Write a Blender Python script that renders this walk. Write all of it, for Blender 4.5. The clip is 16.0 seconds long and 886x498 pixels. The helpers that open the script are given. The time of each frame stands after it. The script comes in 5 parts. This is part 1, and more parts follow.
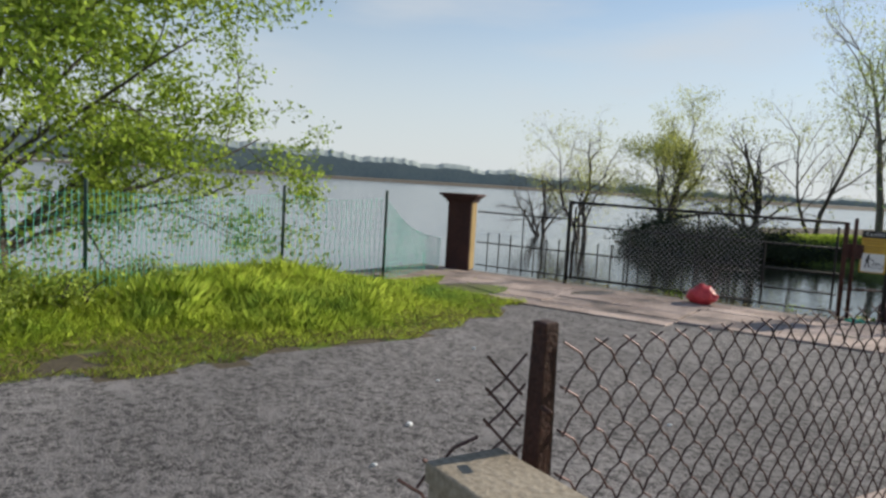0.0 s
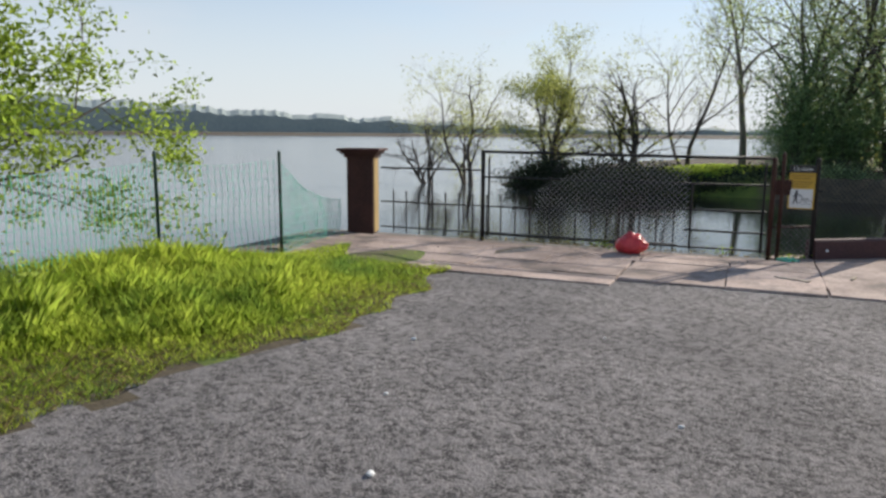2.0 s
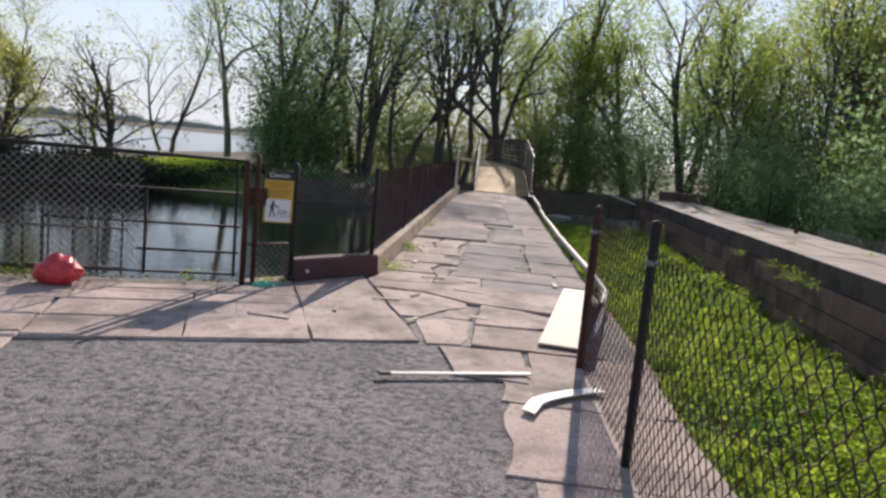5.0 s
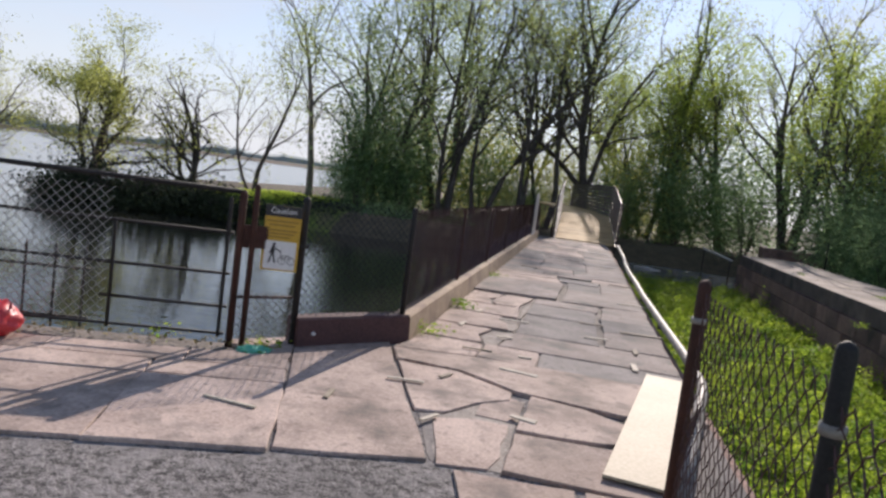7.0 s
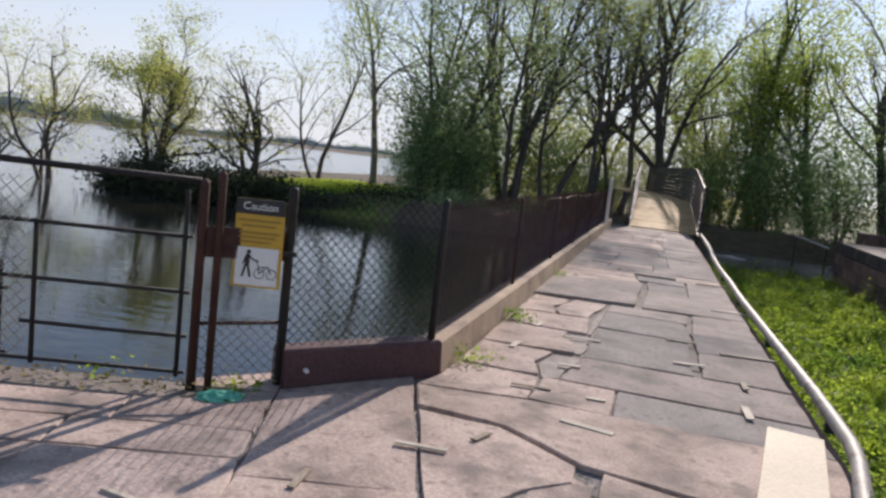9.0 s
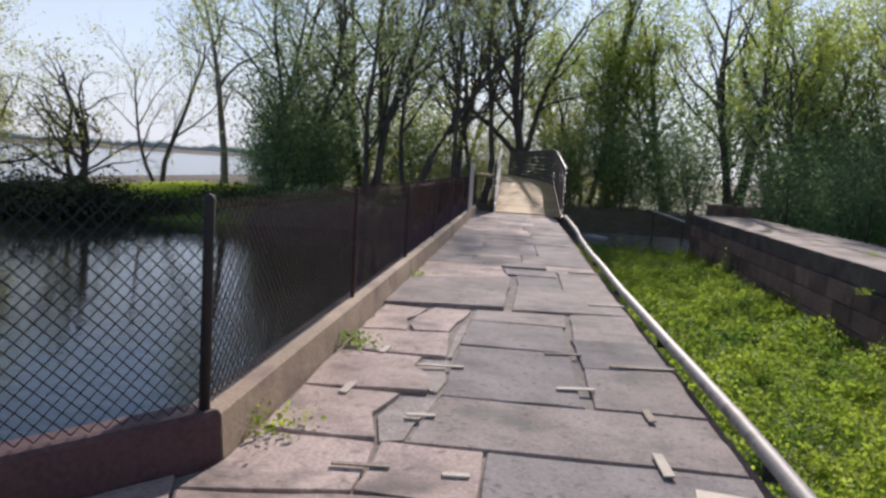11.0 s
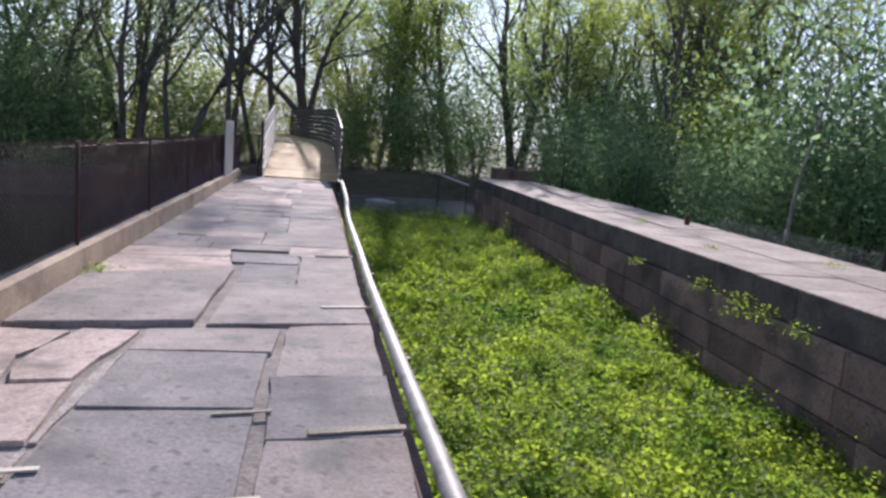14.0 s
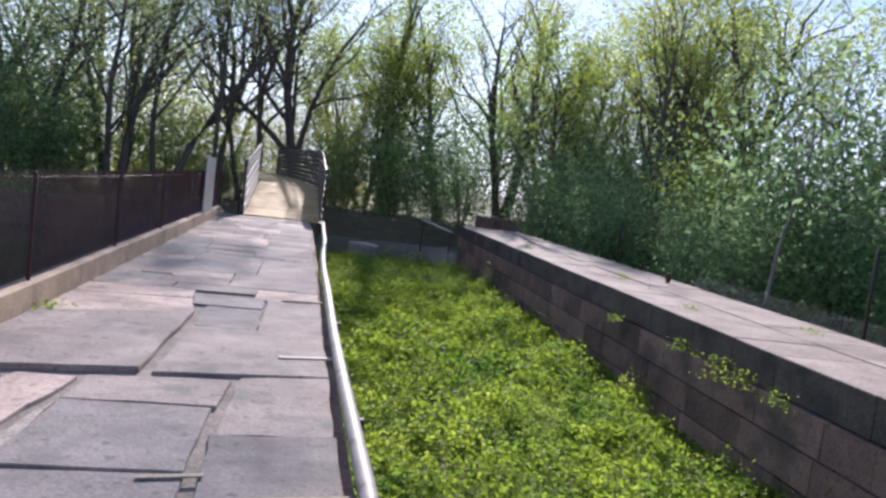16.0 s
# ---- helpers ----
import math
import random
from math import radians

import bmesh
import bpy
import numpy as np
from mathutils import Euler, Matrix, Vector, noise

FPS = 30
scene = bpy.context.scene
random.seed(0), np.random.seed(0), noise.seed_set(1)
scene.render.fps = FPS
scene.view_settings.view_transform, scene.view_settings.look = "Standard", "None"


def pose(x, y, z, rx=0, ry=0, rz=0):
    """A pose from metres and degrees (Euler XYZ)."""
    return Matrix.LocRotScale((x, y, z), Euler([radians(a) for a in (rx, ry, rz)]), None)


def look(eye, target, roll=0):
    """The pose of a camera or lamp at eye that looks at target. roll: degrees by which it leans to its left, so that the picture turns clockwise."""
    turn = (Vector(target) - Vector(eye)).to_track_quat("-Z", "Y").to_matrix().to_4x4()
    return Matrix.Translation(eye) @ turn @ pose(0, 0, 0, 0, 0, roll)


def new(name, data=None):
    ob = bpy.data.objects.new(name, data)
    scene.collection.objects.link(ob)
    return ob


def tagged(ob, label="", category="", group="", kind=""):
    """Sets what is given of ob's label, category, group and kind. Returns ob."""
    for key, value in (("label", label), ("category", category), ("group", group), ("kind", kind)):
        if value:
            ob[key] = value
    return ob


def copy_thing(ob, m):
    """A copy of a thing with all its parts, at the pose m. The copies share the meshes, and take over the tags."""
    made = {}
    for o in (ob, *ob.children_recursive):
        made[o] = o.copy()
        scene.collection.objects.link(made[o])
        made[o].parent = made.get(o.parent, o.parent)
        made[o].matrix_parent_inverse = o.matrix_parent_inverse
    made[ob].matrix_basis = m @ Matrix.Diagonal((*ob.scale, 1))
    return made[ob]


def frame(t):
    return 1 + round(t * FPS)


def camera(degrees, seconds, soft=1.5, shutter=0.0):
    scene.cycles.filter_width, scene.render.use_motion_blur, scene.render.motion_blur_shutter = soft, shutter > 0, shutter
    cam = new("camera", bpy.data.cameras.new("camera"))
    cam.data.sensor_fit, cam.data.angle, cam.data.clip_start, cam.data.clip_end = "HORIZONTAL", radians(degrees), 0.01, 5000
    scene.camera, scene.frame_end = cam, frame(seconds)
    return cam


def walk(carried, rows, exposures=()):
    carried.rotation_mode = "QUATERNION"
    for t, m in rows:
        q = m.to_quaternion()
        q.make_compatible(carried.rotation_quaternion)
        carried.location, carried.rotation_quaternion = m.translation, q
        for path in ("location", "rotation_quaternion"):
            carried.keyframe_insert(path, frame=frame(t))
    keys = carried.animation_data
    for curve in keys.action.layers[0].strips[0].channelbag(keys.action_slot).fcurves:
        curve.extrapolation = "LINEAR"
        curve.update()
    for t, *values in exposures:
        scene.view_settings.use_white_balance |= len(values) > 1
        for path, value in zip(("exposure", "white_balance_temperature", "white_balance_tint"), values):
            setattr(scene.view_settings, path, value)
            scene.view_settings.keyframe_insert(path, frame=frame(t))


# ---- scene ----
cam = camera(63.3, 16.0, soft=2.8)
PATH = [
    (0, (3.174, -11.858, 1.567), (1.6, -10.638, 1.384), 3.4),
    (0.5, (2.828, -11.682, 1.604), (1.172, -10.58, 1.394), 2.0),
    (1, (2.509, -11.663, 1.618), (0.959, -10.42, 1.386), 1.9),
    (1.5, (2.267, -11.613, 1.624), (0.885, -10.201, 1.316), 1.4),
    (2, (1.973, -11.374, 1.629), (0.635, -9.922, 1.314), 0.4),
    (2.5, (1.698, -11.071, 1.544), (0.73, -9.349, 1.235), 3.1),
    (3, (1.425, -10.755, 1.539), (0.759, -8.901, 1.196), 4.3),
    (3.5, (1.351, -10.373, 1.556), (0.855, -8.47, 1.192), 4.4),
    (4, (1.308, -9.86, 1.537), (1.081, -7.903, 1.191), 3.6),
    (4.2, (1.259, -9.693, 1.565), (1.125, -7.726, 1.23), 3.9),
    (6.3, (1.482, -7.772, 1.657), (1.287, -5.789, 1.488), 8.2),
    (6.5, (1.482, -7.56, 1.642), (1.242, -5.582, 1.472), 8.2),
    (7, (1.528, -7.095, 1.634), (1.173, -5.135, 1.455), 7.6),
    (7.5, (1.537, -6.664, 1.66), (1.048, -4.735, 1.452), 6.6),
    (8, (1.448, -6.192, 1.673), (0.893, -4.284, 1.449), 6.8),
    (10.3, (1.371, -4.055, 1.57), (0.984, -2.107, 1.328), 5.0),
    (10.5, (1.345, -3.856, 1.581), (1.035, -1.894, 1.352), 4.9),
    (11, (1.409, -3.414, 1.56), (1.218, -1.436, 1.334), 3.6),
    (11.5, (1.537, -3.036, 1.569), (1.571, -1.051, 1.323), 2.8),
    (12, (1.662, -2.584, 1.579), (1.997, -0.629, 1.325), 2.6),
    (12.5, (1.879, -2.259, 1.638), (2.236, -0.305, 1.41), 1.2),
    (13, (1.97, -1.881, 1.622), (2.39, 0.064, 1.416), 1.8),
    (13.5, (2.038, -1.478, 1.627), (2.487, 0.457, 1.391), 3.2),
    (14, (2.223, -1.196, 1.585), (2.593, 0.748, 1.293), 4.5),
    (14.5, (2.285, -0.955, 1.601), (2.652, 0.992, 1.328), 6.2),
    (15, (2.333, -0.839, 1.617), (2.737, 1.107, 1.395), 7.1),
    (15.5, (2.363, -0.899, 1.639), (2.77, 1.05, 1.451), 7.2),
    (16, (2.406, -0.958, 1.626), (2.808, 0.995, 1.463), 7.1),
]
EXPOSURES = [(0.0, -0.05, 6600, 9), (2.0, 0.12, 6550, 11), (4.0, 0.22, 6550, 17), (8.0, 0.17, 6550, 18), (11.0, 0.17, 6350, 19), (12.5, 0.52, 6050, 21), (16.0, 0.67, 5950, 22)]
walk(cam, [(t, look(eye, target, roll)) for t, eye, target, roll in PATH], EXPOSURES)

# ---------- world, sun, exposure ----------
SUN_AZ, SUN_EL = radians(8), radians(27)
world = bpy.data.worlds.new("world")
scene.world = world
world.use_nodes = True
wn, wl = world.node_tree.nodes, world.node_tree.links
bg = wn["Background"]
sky = wn.new("ShaderNodeTexSky")
sky.sky_type, sky.sun_disc = "NISHITA", False
sky.sun_elevation, sky.sun_rotation = SUN_EL, SUN_AZ
sky.air_density, sky.dust_density, sky.ozone_density = 1.0, 0.1, 2.0
cl_co = wn.new("ShaderNodeTexCoord")
cl_map = wn.new("ShaderNodeMapping")
cl_map.inputs["Scale"].default_value = (1.0, 1.0, 4.5)
cl_noise = wn.new("ShaderNodeTexNoise")
cl_noise.inputs["Scale"].default_value, cl_noise.inputs["Detail"].default_value = 2.6, 6
cl_ramp = wn.new("ShaderNodeValToRGB")
cl_ramp.color_ramp.elements[0].position, cl_ramp.color_ramp.elements[1].position = 0.5, 0.85
cl_mix = wn.new("ShaderNodeMixRGB")
cl_mix.inputs[2].default_value = (5.0, 5.4, 5.9, 1)
wl.new(cl_co.outputs["Generated"], cl_map.inputs["Vector"])
wl.new(cl_map.outputs[0], cl_noise.inputs["Vector"])
wl.new(cl_noise.outputs["Fac"], cl_ramp.inputs[0])
wl.new(cl_ramp.outputs[0], cl_mix.inputs[0])
wl.new(sky.outputs[0], cl_mix.inputs[1])
haze_sep = wn.new("ShaderNodeSeparateXYZ")
haze_ramp = wn.new("ShaderNodeValToRGB")
haze_ramp.color_ramp.interpolation = "EASE"
haze_ramp.color_ramp.elements[0].position, haze_ramp.color_ramp.elements[0].color = 0.0, (0.9, 0.9, 0.9, 1)
haze_ramp.color_ramp.elements[1].position, haze_ramp.color_ramp.elements[1].color = 0.36, (0.02, 0.02, 0.02, 1)
haze_mix = wn.new("ShaderNodeMixRGB")
haze_mix.inputs[2].default_value = (5.3, 5.7, 6.1, 1)
wl.new(cl_co.outputs["Generated"], haze_sep.inputs[0])
wl.new(haze_sep.outputs["Z"], haze_ramp.inputs[0])
wl.new(haze_ramp.outputs[0], haze_mix.inputs[0])
wl.new(cl_mix.outputs[0], haze_mix.inputs[1])
wl.new(haze_mix.outputs[0], bg.inputs["Color"])
bg.inputs["Strength"].default_value = 0.125
sun = new("sun", bpy.data.lights.new("sun", "SUN"))
sun.data.energy, sun.data.angle, sun.data.color = 5.0, radians(0.6), (1.0, 0.92, 0.8)
sd = Vector((math.sin(SUN_AZ) * math.cos(SUN_EL), math.cos(SUN_AZ) * math.cos(SUN_EL), math.sin(SUN_EL)))
sun.rotation_euler = sd.to_track_quat("Z", "Y").to_euler()


# ---------- materials ----------
def material(name, dark, light, scale=4.0, fine=60.0, rough=0.8, bump=0.3, metal=0.0, spread=0.0, leaf=0.0, stain=None, stain_scale=1.2, narrow=0.14, specks=0.0, patch=None):
    """Two colours mixed by coarse and fine noise in metres, with relief. spread: shade differences from piece to piece."""
    m = bpy.data.materials.new(name)
    m.use_nodes = True
    n, l = m.node_tree.nodes, m.node_tree.links
    p = n["Principled BSDF"]
    co = n.new("ShaderNodeNewGeometry")
    a, b = n.new("ShaderNodeTexNoise"), n.new("ShaderNodeTexNoise")
    for tex, s in ((a, scale), (b, fine)):
        tex.inputs["Scale"].default_value, tex.inputs["Detail"].default_value = s, 5
        l.new(co.outputs["Position"], tex.inputs["Vector"])
    mixf = n.new("ShaderNodeMath")
    mixf.operation = "MULTIPLY_ADD"
    mixf.inputs[1].default_value = 0.55
    l.new(b.outputs["Fac"], mixf.inputs[0])
    half = n.new("ShaderNodeMath")
    half.operation = "MULTIPLY"
    half.inputs[1].default_value = 0.45
    l.new(a.outputs["Fac"], half.inputs[0])
    l.new(half.outputs[0], mixf.inputs[2])
    ramp = n.new("ShaderNodeValToRGB")
    ramp.color_ramp.elements[0].position, ramp.color_ramp.elements[1].position = 0.5 - narrow, 0.5 + narrow
    ramp.color_ramp.elements[0].color, ramp.color_ramp.elements[1].color = (*dark, 1), (*light, 1)
    l.new(mixf.outputs[0], ramp.inputs[0])
    colour = ramp.outputs[0]
    if stain:
        s = n.new("ShaderNodeTexNoise")
        s.inputs["Scale"].default_value, s.inputs["Detail"].default_value, s.inputs["Roughness"].default_value = stain_scale, 7, 0.65
        l.new(co.outputs["Position"], s.inputs["Vector"])
        sr = n.new("ShaderNodeValToRGB")
        sr.color_ramp.elements[0].position, sr.color_ramp.elements[1].position = 0.5, 0.66
        l.new(s.outputs["Fac"], sr.inputs[0])
        mx = n.new("ShaderNodeMixRGB")
        mx.inputs[2].default_value = (*stain, 1)
        l.new(sr.outputs[0], mx.inputs[0])
        l.new(colour, mx.inputs[1])
        colour = mx.outputs[0]
    if patch:
        q = n.new("ShaderNodeTexNoise")
        q.inputs["Scale"].default_value, q.inputs["Detail"].default_value = patch[1], 4
        l.new(co.outputs["Position"], q.inputs["Vector"])
        qr = n.new("ShaderNodeValToRGB")
        qr.color_ramp.elements[0].position, qr.color_ramp.elements[1].position = 0.4, 0.64
        l.new(q.outputs["Fac"], qr.inputs[0])
        qm = n.new("ShaderNodeMixRGB")
        qm.blend_type = "MULTIPLY"
        qm.inputs[2].default_value = (*patch[0], 1)
        l.new(qr.outputs[0], qm.inputs[0])
        l.new(colour, qm.inputs[1])
        colour = qm.outputs[0]
    if specks:
        sp = n.new("ShaderNodeTexNoise")
        sp.inputs["Scale"].default_value, sp.inputs["Detail"].default_value = 13, 3
        l.new(co.outputs["Position"], sp.inputs["Vector"])
        spr = n.new("ShaderNodeValToRGB")
        spr.color_ramp.elements[0].position, spr.color_ramp.elements[1].position = 0.6, 0.69
        spr.color_ramp.elements[1].color = (specks, specks, specks, 1)
        l.new(sp.outputs["Fac"], spr.inputs[0])
        spm = n.new("ShaderNodeMixRGB")
        spm.inputs[2].default_value = (dark[0] * 0.4, dark[1] * 0.4, dark[2] * 0.4, 1)
        l.new(spr.outputs[0], spm.inputs[0])
        l.new(colour, spm.inputs[1])
        colour = spm.outputs[0]
    if spread:
        info = n.new("ShaderNodeObjectInfo") if not leaf else co
        hsv = n.new("ShaderNodeHueSaturation")
        v = n.new("ShaderNodeMapRange")
        v.inputs["To Min"].default_value, v.inputs["To Max"].default_value = 1 - spread, 1 + spread
        l.new(info.outputs["Random" if not leaf else "Random Per Island"], v.inputs["Value"])
        l.new(v.outputs[0], hsv.inputs["Value"])
        l.new(colour, hsv.inputs["Color"])
        colour = hsv.outputs[0]
    l.new(colour, p.inputs["Base Color"])
    p.inputs["Roughness"].default_value, p.inputs["Metallic"].default_value = rough, metal
    if bump:
        bp = n.new("ShaderNodeBump")
        bp.inputs["Strength"].default_value, bp.inputs["Distance"].default_value = bump, 0.02
        l.new(mixf.outputs[0], bp.inputs["Height"])
        l.new(bp.outputs[0], p.inputs["Normal"])
    if leaf:
        p.inputs["Specular IOR Level"].default_value = 0.15
        tr, ms = n.new("ShaderNodeBsdfTranslucent"), n.new("ShaderNodeMixShader")
        ms.inputs[0].default_value = leaf
        l.new(colour, tr.inputs["Color"])
        l.new(p.outputs[0], ms.inputs[1])
        l.new(tr.outputs[0], ms.inputs[2])
        l.new(ms.outputs[0], n["Material Output"].inputs["Surface"])
    return m


GRAVEL = material("gravel", (0.045, 0.041, 0.04), (0.31, 0.284, 0.275), 17.0, 70, 0.95, 1.0, stain=(0.27, 0.25, 0.244), stain_scale=4.5, narrow=0.085, patch=((0.7, 0.7, 0.71), 0.55))
EARTH = material("earth", (0.05, 0.04, 0.025), (0.13, 0.1, 0.06), 2, 30, 0.95, 0.8)
TURF = material("turf", (0.06, 0.1, 0.015), (0.16, 0.2, 0.03), 1.2, 25, 0.95, 0.8, stain=(0.13, 0.11, 0.05), stain_scale=0.5)
SAND = material("flagstone", (0.34, 0.255, 0.218), (0.6, 0.47, 0.405), 2.5, 45, 0.9, 0.45, specks=0.55, spread=0.14, patch=((0.72, 0.7, 0.68), 0.8), stain=(0.22, 0.18, 0.16), stain_scale=1.6)
SLATE = material("grey_flagstone", (0.16, 0.142, 0.134), (0.29, 0.258, 0.244), 2.5, 45, 0.92, 0.5, specks=0.6, spread=0.14, stain=(0.125, 0.112, 0.11), stain_scale=1.4)
FLAG_GREY = material("pinkish_grey_flagstone", (0.22, 0.178, 0.16), (0.38, 0.316, 0.286), 2.5, 45, 0.92, 0.5, patch=((0.76, 0.75, 0.74), 0.7), specks=0.6, spread=0.12, stain=(0.15, 0.145, 0.135), stain_scale=1.5)
MORTAR = material("mortar", (0.14, 0.12, 0.105), (0.3, 0.26, 0.225), 4, 40, 0.95, 0.8)
MORTAR_PALE = material("crumbling_mortar", (0.22, 0.19, 0.165), (0.46, 0.4, 0.35), 6, 40, 0.95, 1.0)
KERB = material("kerb_stone", (0.26, 0.185, 0.125), (0.43, 0.32, 0.22), 2, 35, 0.85, 0.4, stain=(0.2, 0.13, 0.1))
KERB_RED = material("painted_kerb", (0.055, 0.024, 0.025), (0.11, 0.05, 0.048), 2, 35, 0.7, 0.3)
BROWNSTONE = material("brownstone", (0.17, 0.095, 0.075), (0.33, 0.2, 0.16), 1.5, 25, 0.9, 0.6, specks=0.5, spread=0.36, stain=(0.1, 0.07, 0.06), stain_scale=0.8)
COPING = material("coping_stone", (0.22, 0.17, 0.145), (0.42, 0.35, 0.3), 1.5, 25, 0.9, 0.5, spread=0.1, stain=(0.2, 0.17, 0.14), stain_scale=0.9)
# upright coping faces: their shade below the sunlit top is painted in, plus stains
COPING_SHADED_SIDE = material("stained_shaded_coping", (0.07, 0.05, 0.042), (0.17, 0.125, 0.105), 1.5, 25, 0.9, 0.5, spread=0.15, stain=(0.04, 0.035, 0.032), stain_scale=0.9)
PILLAR = material("pillar_stone", (0.035, 0.012, 0.01), (0.08, 0.028, 0.022), 3, 40, 0.8, 0.4)
# golden sunlight on the pillar's side, put into the colour
PILLAR_SUNLIT = material("pillar_sunlit_side", (0.3, 0.2, 0.07), (0.45, 0.32, 0.13), 3, 40, 0.8, 0.4)
IRON = material("black_iron", (0.007, 0.007, 0.008), (0.024, 0.021, 0.02), 8, 90, 0.7, 0.2)
RUST = material("rusty_iron", (0.035, 0.014, 0.01), (0.09, 0.035, 0.025), 8, 90, 0.7, 0.4, metal=0.2)
WIRE = material("fence_wire", (0.05, 0.024, 0.023), (0.11, 0.055, 0.053), 12, 120, 0.55, 0.1, metal=0.5)
GALV = material("galvanised_pipe", (0.2, 0.185, 0.17), (0.34, 0.315, 0.29), 6, 80, 0.62, 0.15, stain=(0.13, 0.11, 0.095), stain_scale=5)
GREEN_STEEL = material("green_steel", (0.01, 0.035, 0.025), (0.02, 0.07, 0.05), 8, 80, 0.5, 0.1)
NET = material("green_net", (0.16, 0.6, 0.48), (0.3, 0.74, 0.62), 5, 60, 0.5, 0.0, leaf=0.5)
BAG_RED = material("red_plastic", (0.5, 0.03, 0.04), (0.75, 0.07, 0.08), 6, 50, 0.35, 0.3)
PLY = material("plywood", (0.38, 0.315, 0.215), (0.52, 0.445, 0.32), 1.5, 40, 0.7, 0.15)
OLD_WOOD = material("weathered_wood", (0.2, 0.16, 0.11), (0.4, 0.34, 0.26), 3, 60, 0.85, 0.5)
BRIDGE_DECK = material("deck_wood", (0.38, 0.25, 0.11), (0.6, 0.43, 0.22), 2, 40, 0.8, 0.3, spread=0.12)
STEEL_DARK = material("weathering_steel", (0.03, 0.022, 0.02), (0.07, 0.05, 0.045), 3, 50, 0.6, 0.2, metal=0.3)
# right rail boards of the bridge, their shade put into the colour
BRIDGE_SHADED = material("bridge_boards_shaded", (0.05, 0.042, 0.042), (0.1, 0.085, 0.083), 3, 50, 0.6, 0.2)
# pale things, and the sunlight painted on the left rail's boards
PALE_AND_SUNLIT = material("pale_and_sunlit", (0.55, 0.5, 0.46), (0.72, 0.68, 0.62), 3, 50, 0.6, 0.2)
GREY_SHEET = material("grey_sheet", (0.28, 0.28, 0.3), (0.4, 0.4, 0.42), 2, 50, 0.5, 0.1, metal=0.3)
BARK = material("bark", (0.05, 0.042, 0.036), (0.14, 0.118, 0.1), 5, 30, 0.95, 0.8)
BARK_PALE = material("pale_bark", (0.12, 0.105, 0.09), (0.28, 0.25, 0.21), 5, 30, 0.95, 0.6)
LEAF_LIME = material("lime_leaf", (0.27, 0.36, 0.07), (0.44, 0.52, 0.13), 0.5, 6, 0.6, 0, spread=0.4, leaf=0.8)
LEAF_MID = material("mid_leaf", (0.27, 0.35, 0.14), (0.45, 0.52, 0.23), 0.4, 6, 0.6, 0, spread=0.4, leaf=0.8)
LEAF_DARK = material("dark_leaf", (0.14, 0.24, 0.11), (0.28, 0.39, 0.19), 0.4, 6, 0.6, 0, spread=0.4, leaf=0.68)
LEAF_SPRING = material("spring_leaf", (0.2, 0.3, 0.04), (0.42, 0.53, 0.09), 0.8, 7, 0.6, 0, spread=0.45, leaf=0.72)
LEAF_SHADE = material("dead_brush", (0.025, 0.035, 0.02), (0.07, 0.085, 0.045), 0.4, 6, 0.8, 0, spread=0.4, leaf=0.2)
LEAF_OLIVE = material("olive_leaf", (0.32, 0.36, 0.1), (0.5, 0.52, 0.17), 0.4, 6, 0.6, 0, spread=0.4, leaf=0.8)
BLADE = material("grass_blade", (0.24, 0.34, 0.035), (0.5, 0.58, 0.09), 0.8, 8, 0.55, 0, spread=0.5, leaf=0.76, stain=(0.14, 0.25, 0.05), stain_scale=0.55)
MESH_WIRE = material("weathered_wire", (0.24, 0.235, 0.225), (0.4, 0.385, 0.365), 6, 80, 0.55, 0.1)
WEED_LEAF = material("weed_leaf", (0.1, 0.21, 0.02), (0.46, 0.56, 0.065), 0.9, 9, 0.55, 0, spread=0.3, leaf=0.68, stain=(0.09, 0.19, 0.04), stain_scale=0.6)
BLADE_DRY = material("dry_blade", (0.16, 0.13, 0.05), (0.28, 0.23, 0.1), 0.9, 8, 0.7, 0, spread=0.35, leaf=0.3)
SIGN_YELLOW = material("sign_yellow", (0.55, 0.33, 0.03), (0.64, 0.4, 0.05), 2, 40, 0.45, 0)
SIGN_BLACK = material("sign_black", (0.015, 0.015, 0.017), (0.03, 0.03, 0.032), 2, 40, 0.4, 0)
SIGN_WHITE = material("sign_white", (0.72, 0.72, 0.7), (0.82, 0.82, 0.8), 2, 40, 0.4, 0)
SIGN_OCHRE = material("sign_ochre", (0.3, 0.17, 0.02), (0.36, 0.21, 0.03), 2, 40, 0.45, 0)
# wooded hills with the pale blue of distance haze mixed into their colour
FAR_WOOD_HAZE = material("far_wood_haze", (0.28, 0.335, 0.33), (0.36, 0.41, 0.385), 0.02, 0.2, 0.95, 0)
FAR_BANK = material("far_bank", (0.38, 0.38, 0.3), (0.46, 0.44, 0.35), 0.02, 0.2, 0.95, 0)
CHIP = material("wood_chip", (0.42, 0.36, 0.28), (0.62, 0.55, 0.45), 6, 60, 0.8, 0.3)

WATER = bpy.data.materials.new("lake_water")
WATER.use_nodes = True
_n, _l = WATER.node_tree.nodes, WATER.node_tree.links
_p = _n["Principled BSDF"]
_p.inputs["IOR"].default_value = 1.36
_co = _n.new("ShaderNodeNewGeometry")
_w = _n.new("ShaderNodeTexNoise")
_w.inputs["Scale"].default_value, _w.inputs["Detail"].default_value = 2.6, 3
_m = _n.new("ShaderNodeMapping")
_m.inputs["Scale"].default_value = (0.6, 1.6, 1)
_b = _n.new("ShaderNodeBump")
_b.inputs["Distance"].default_value = 0.05
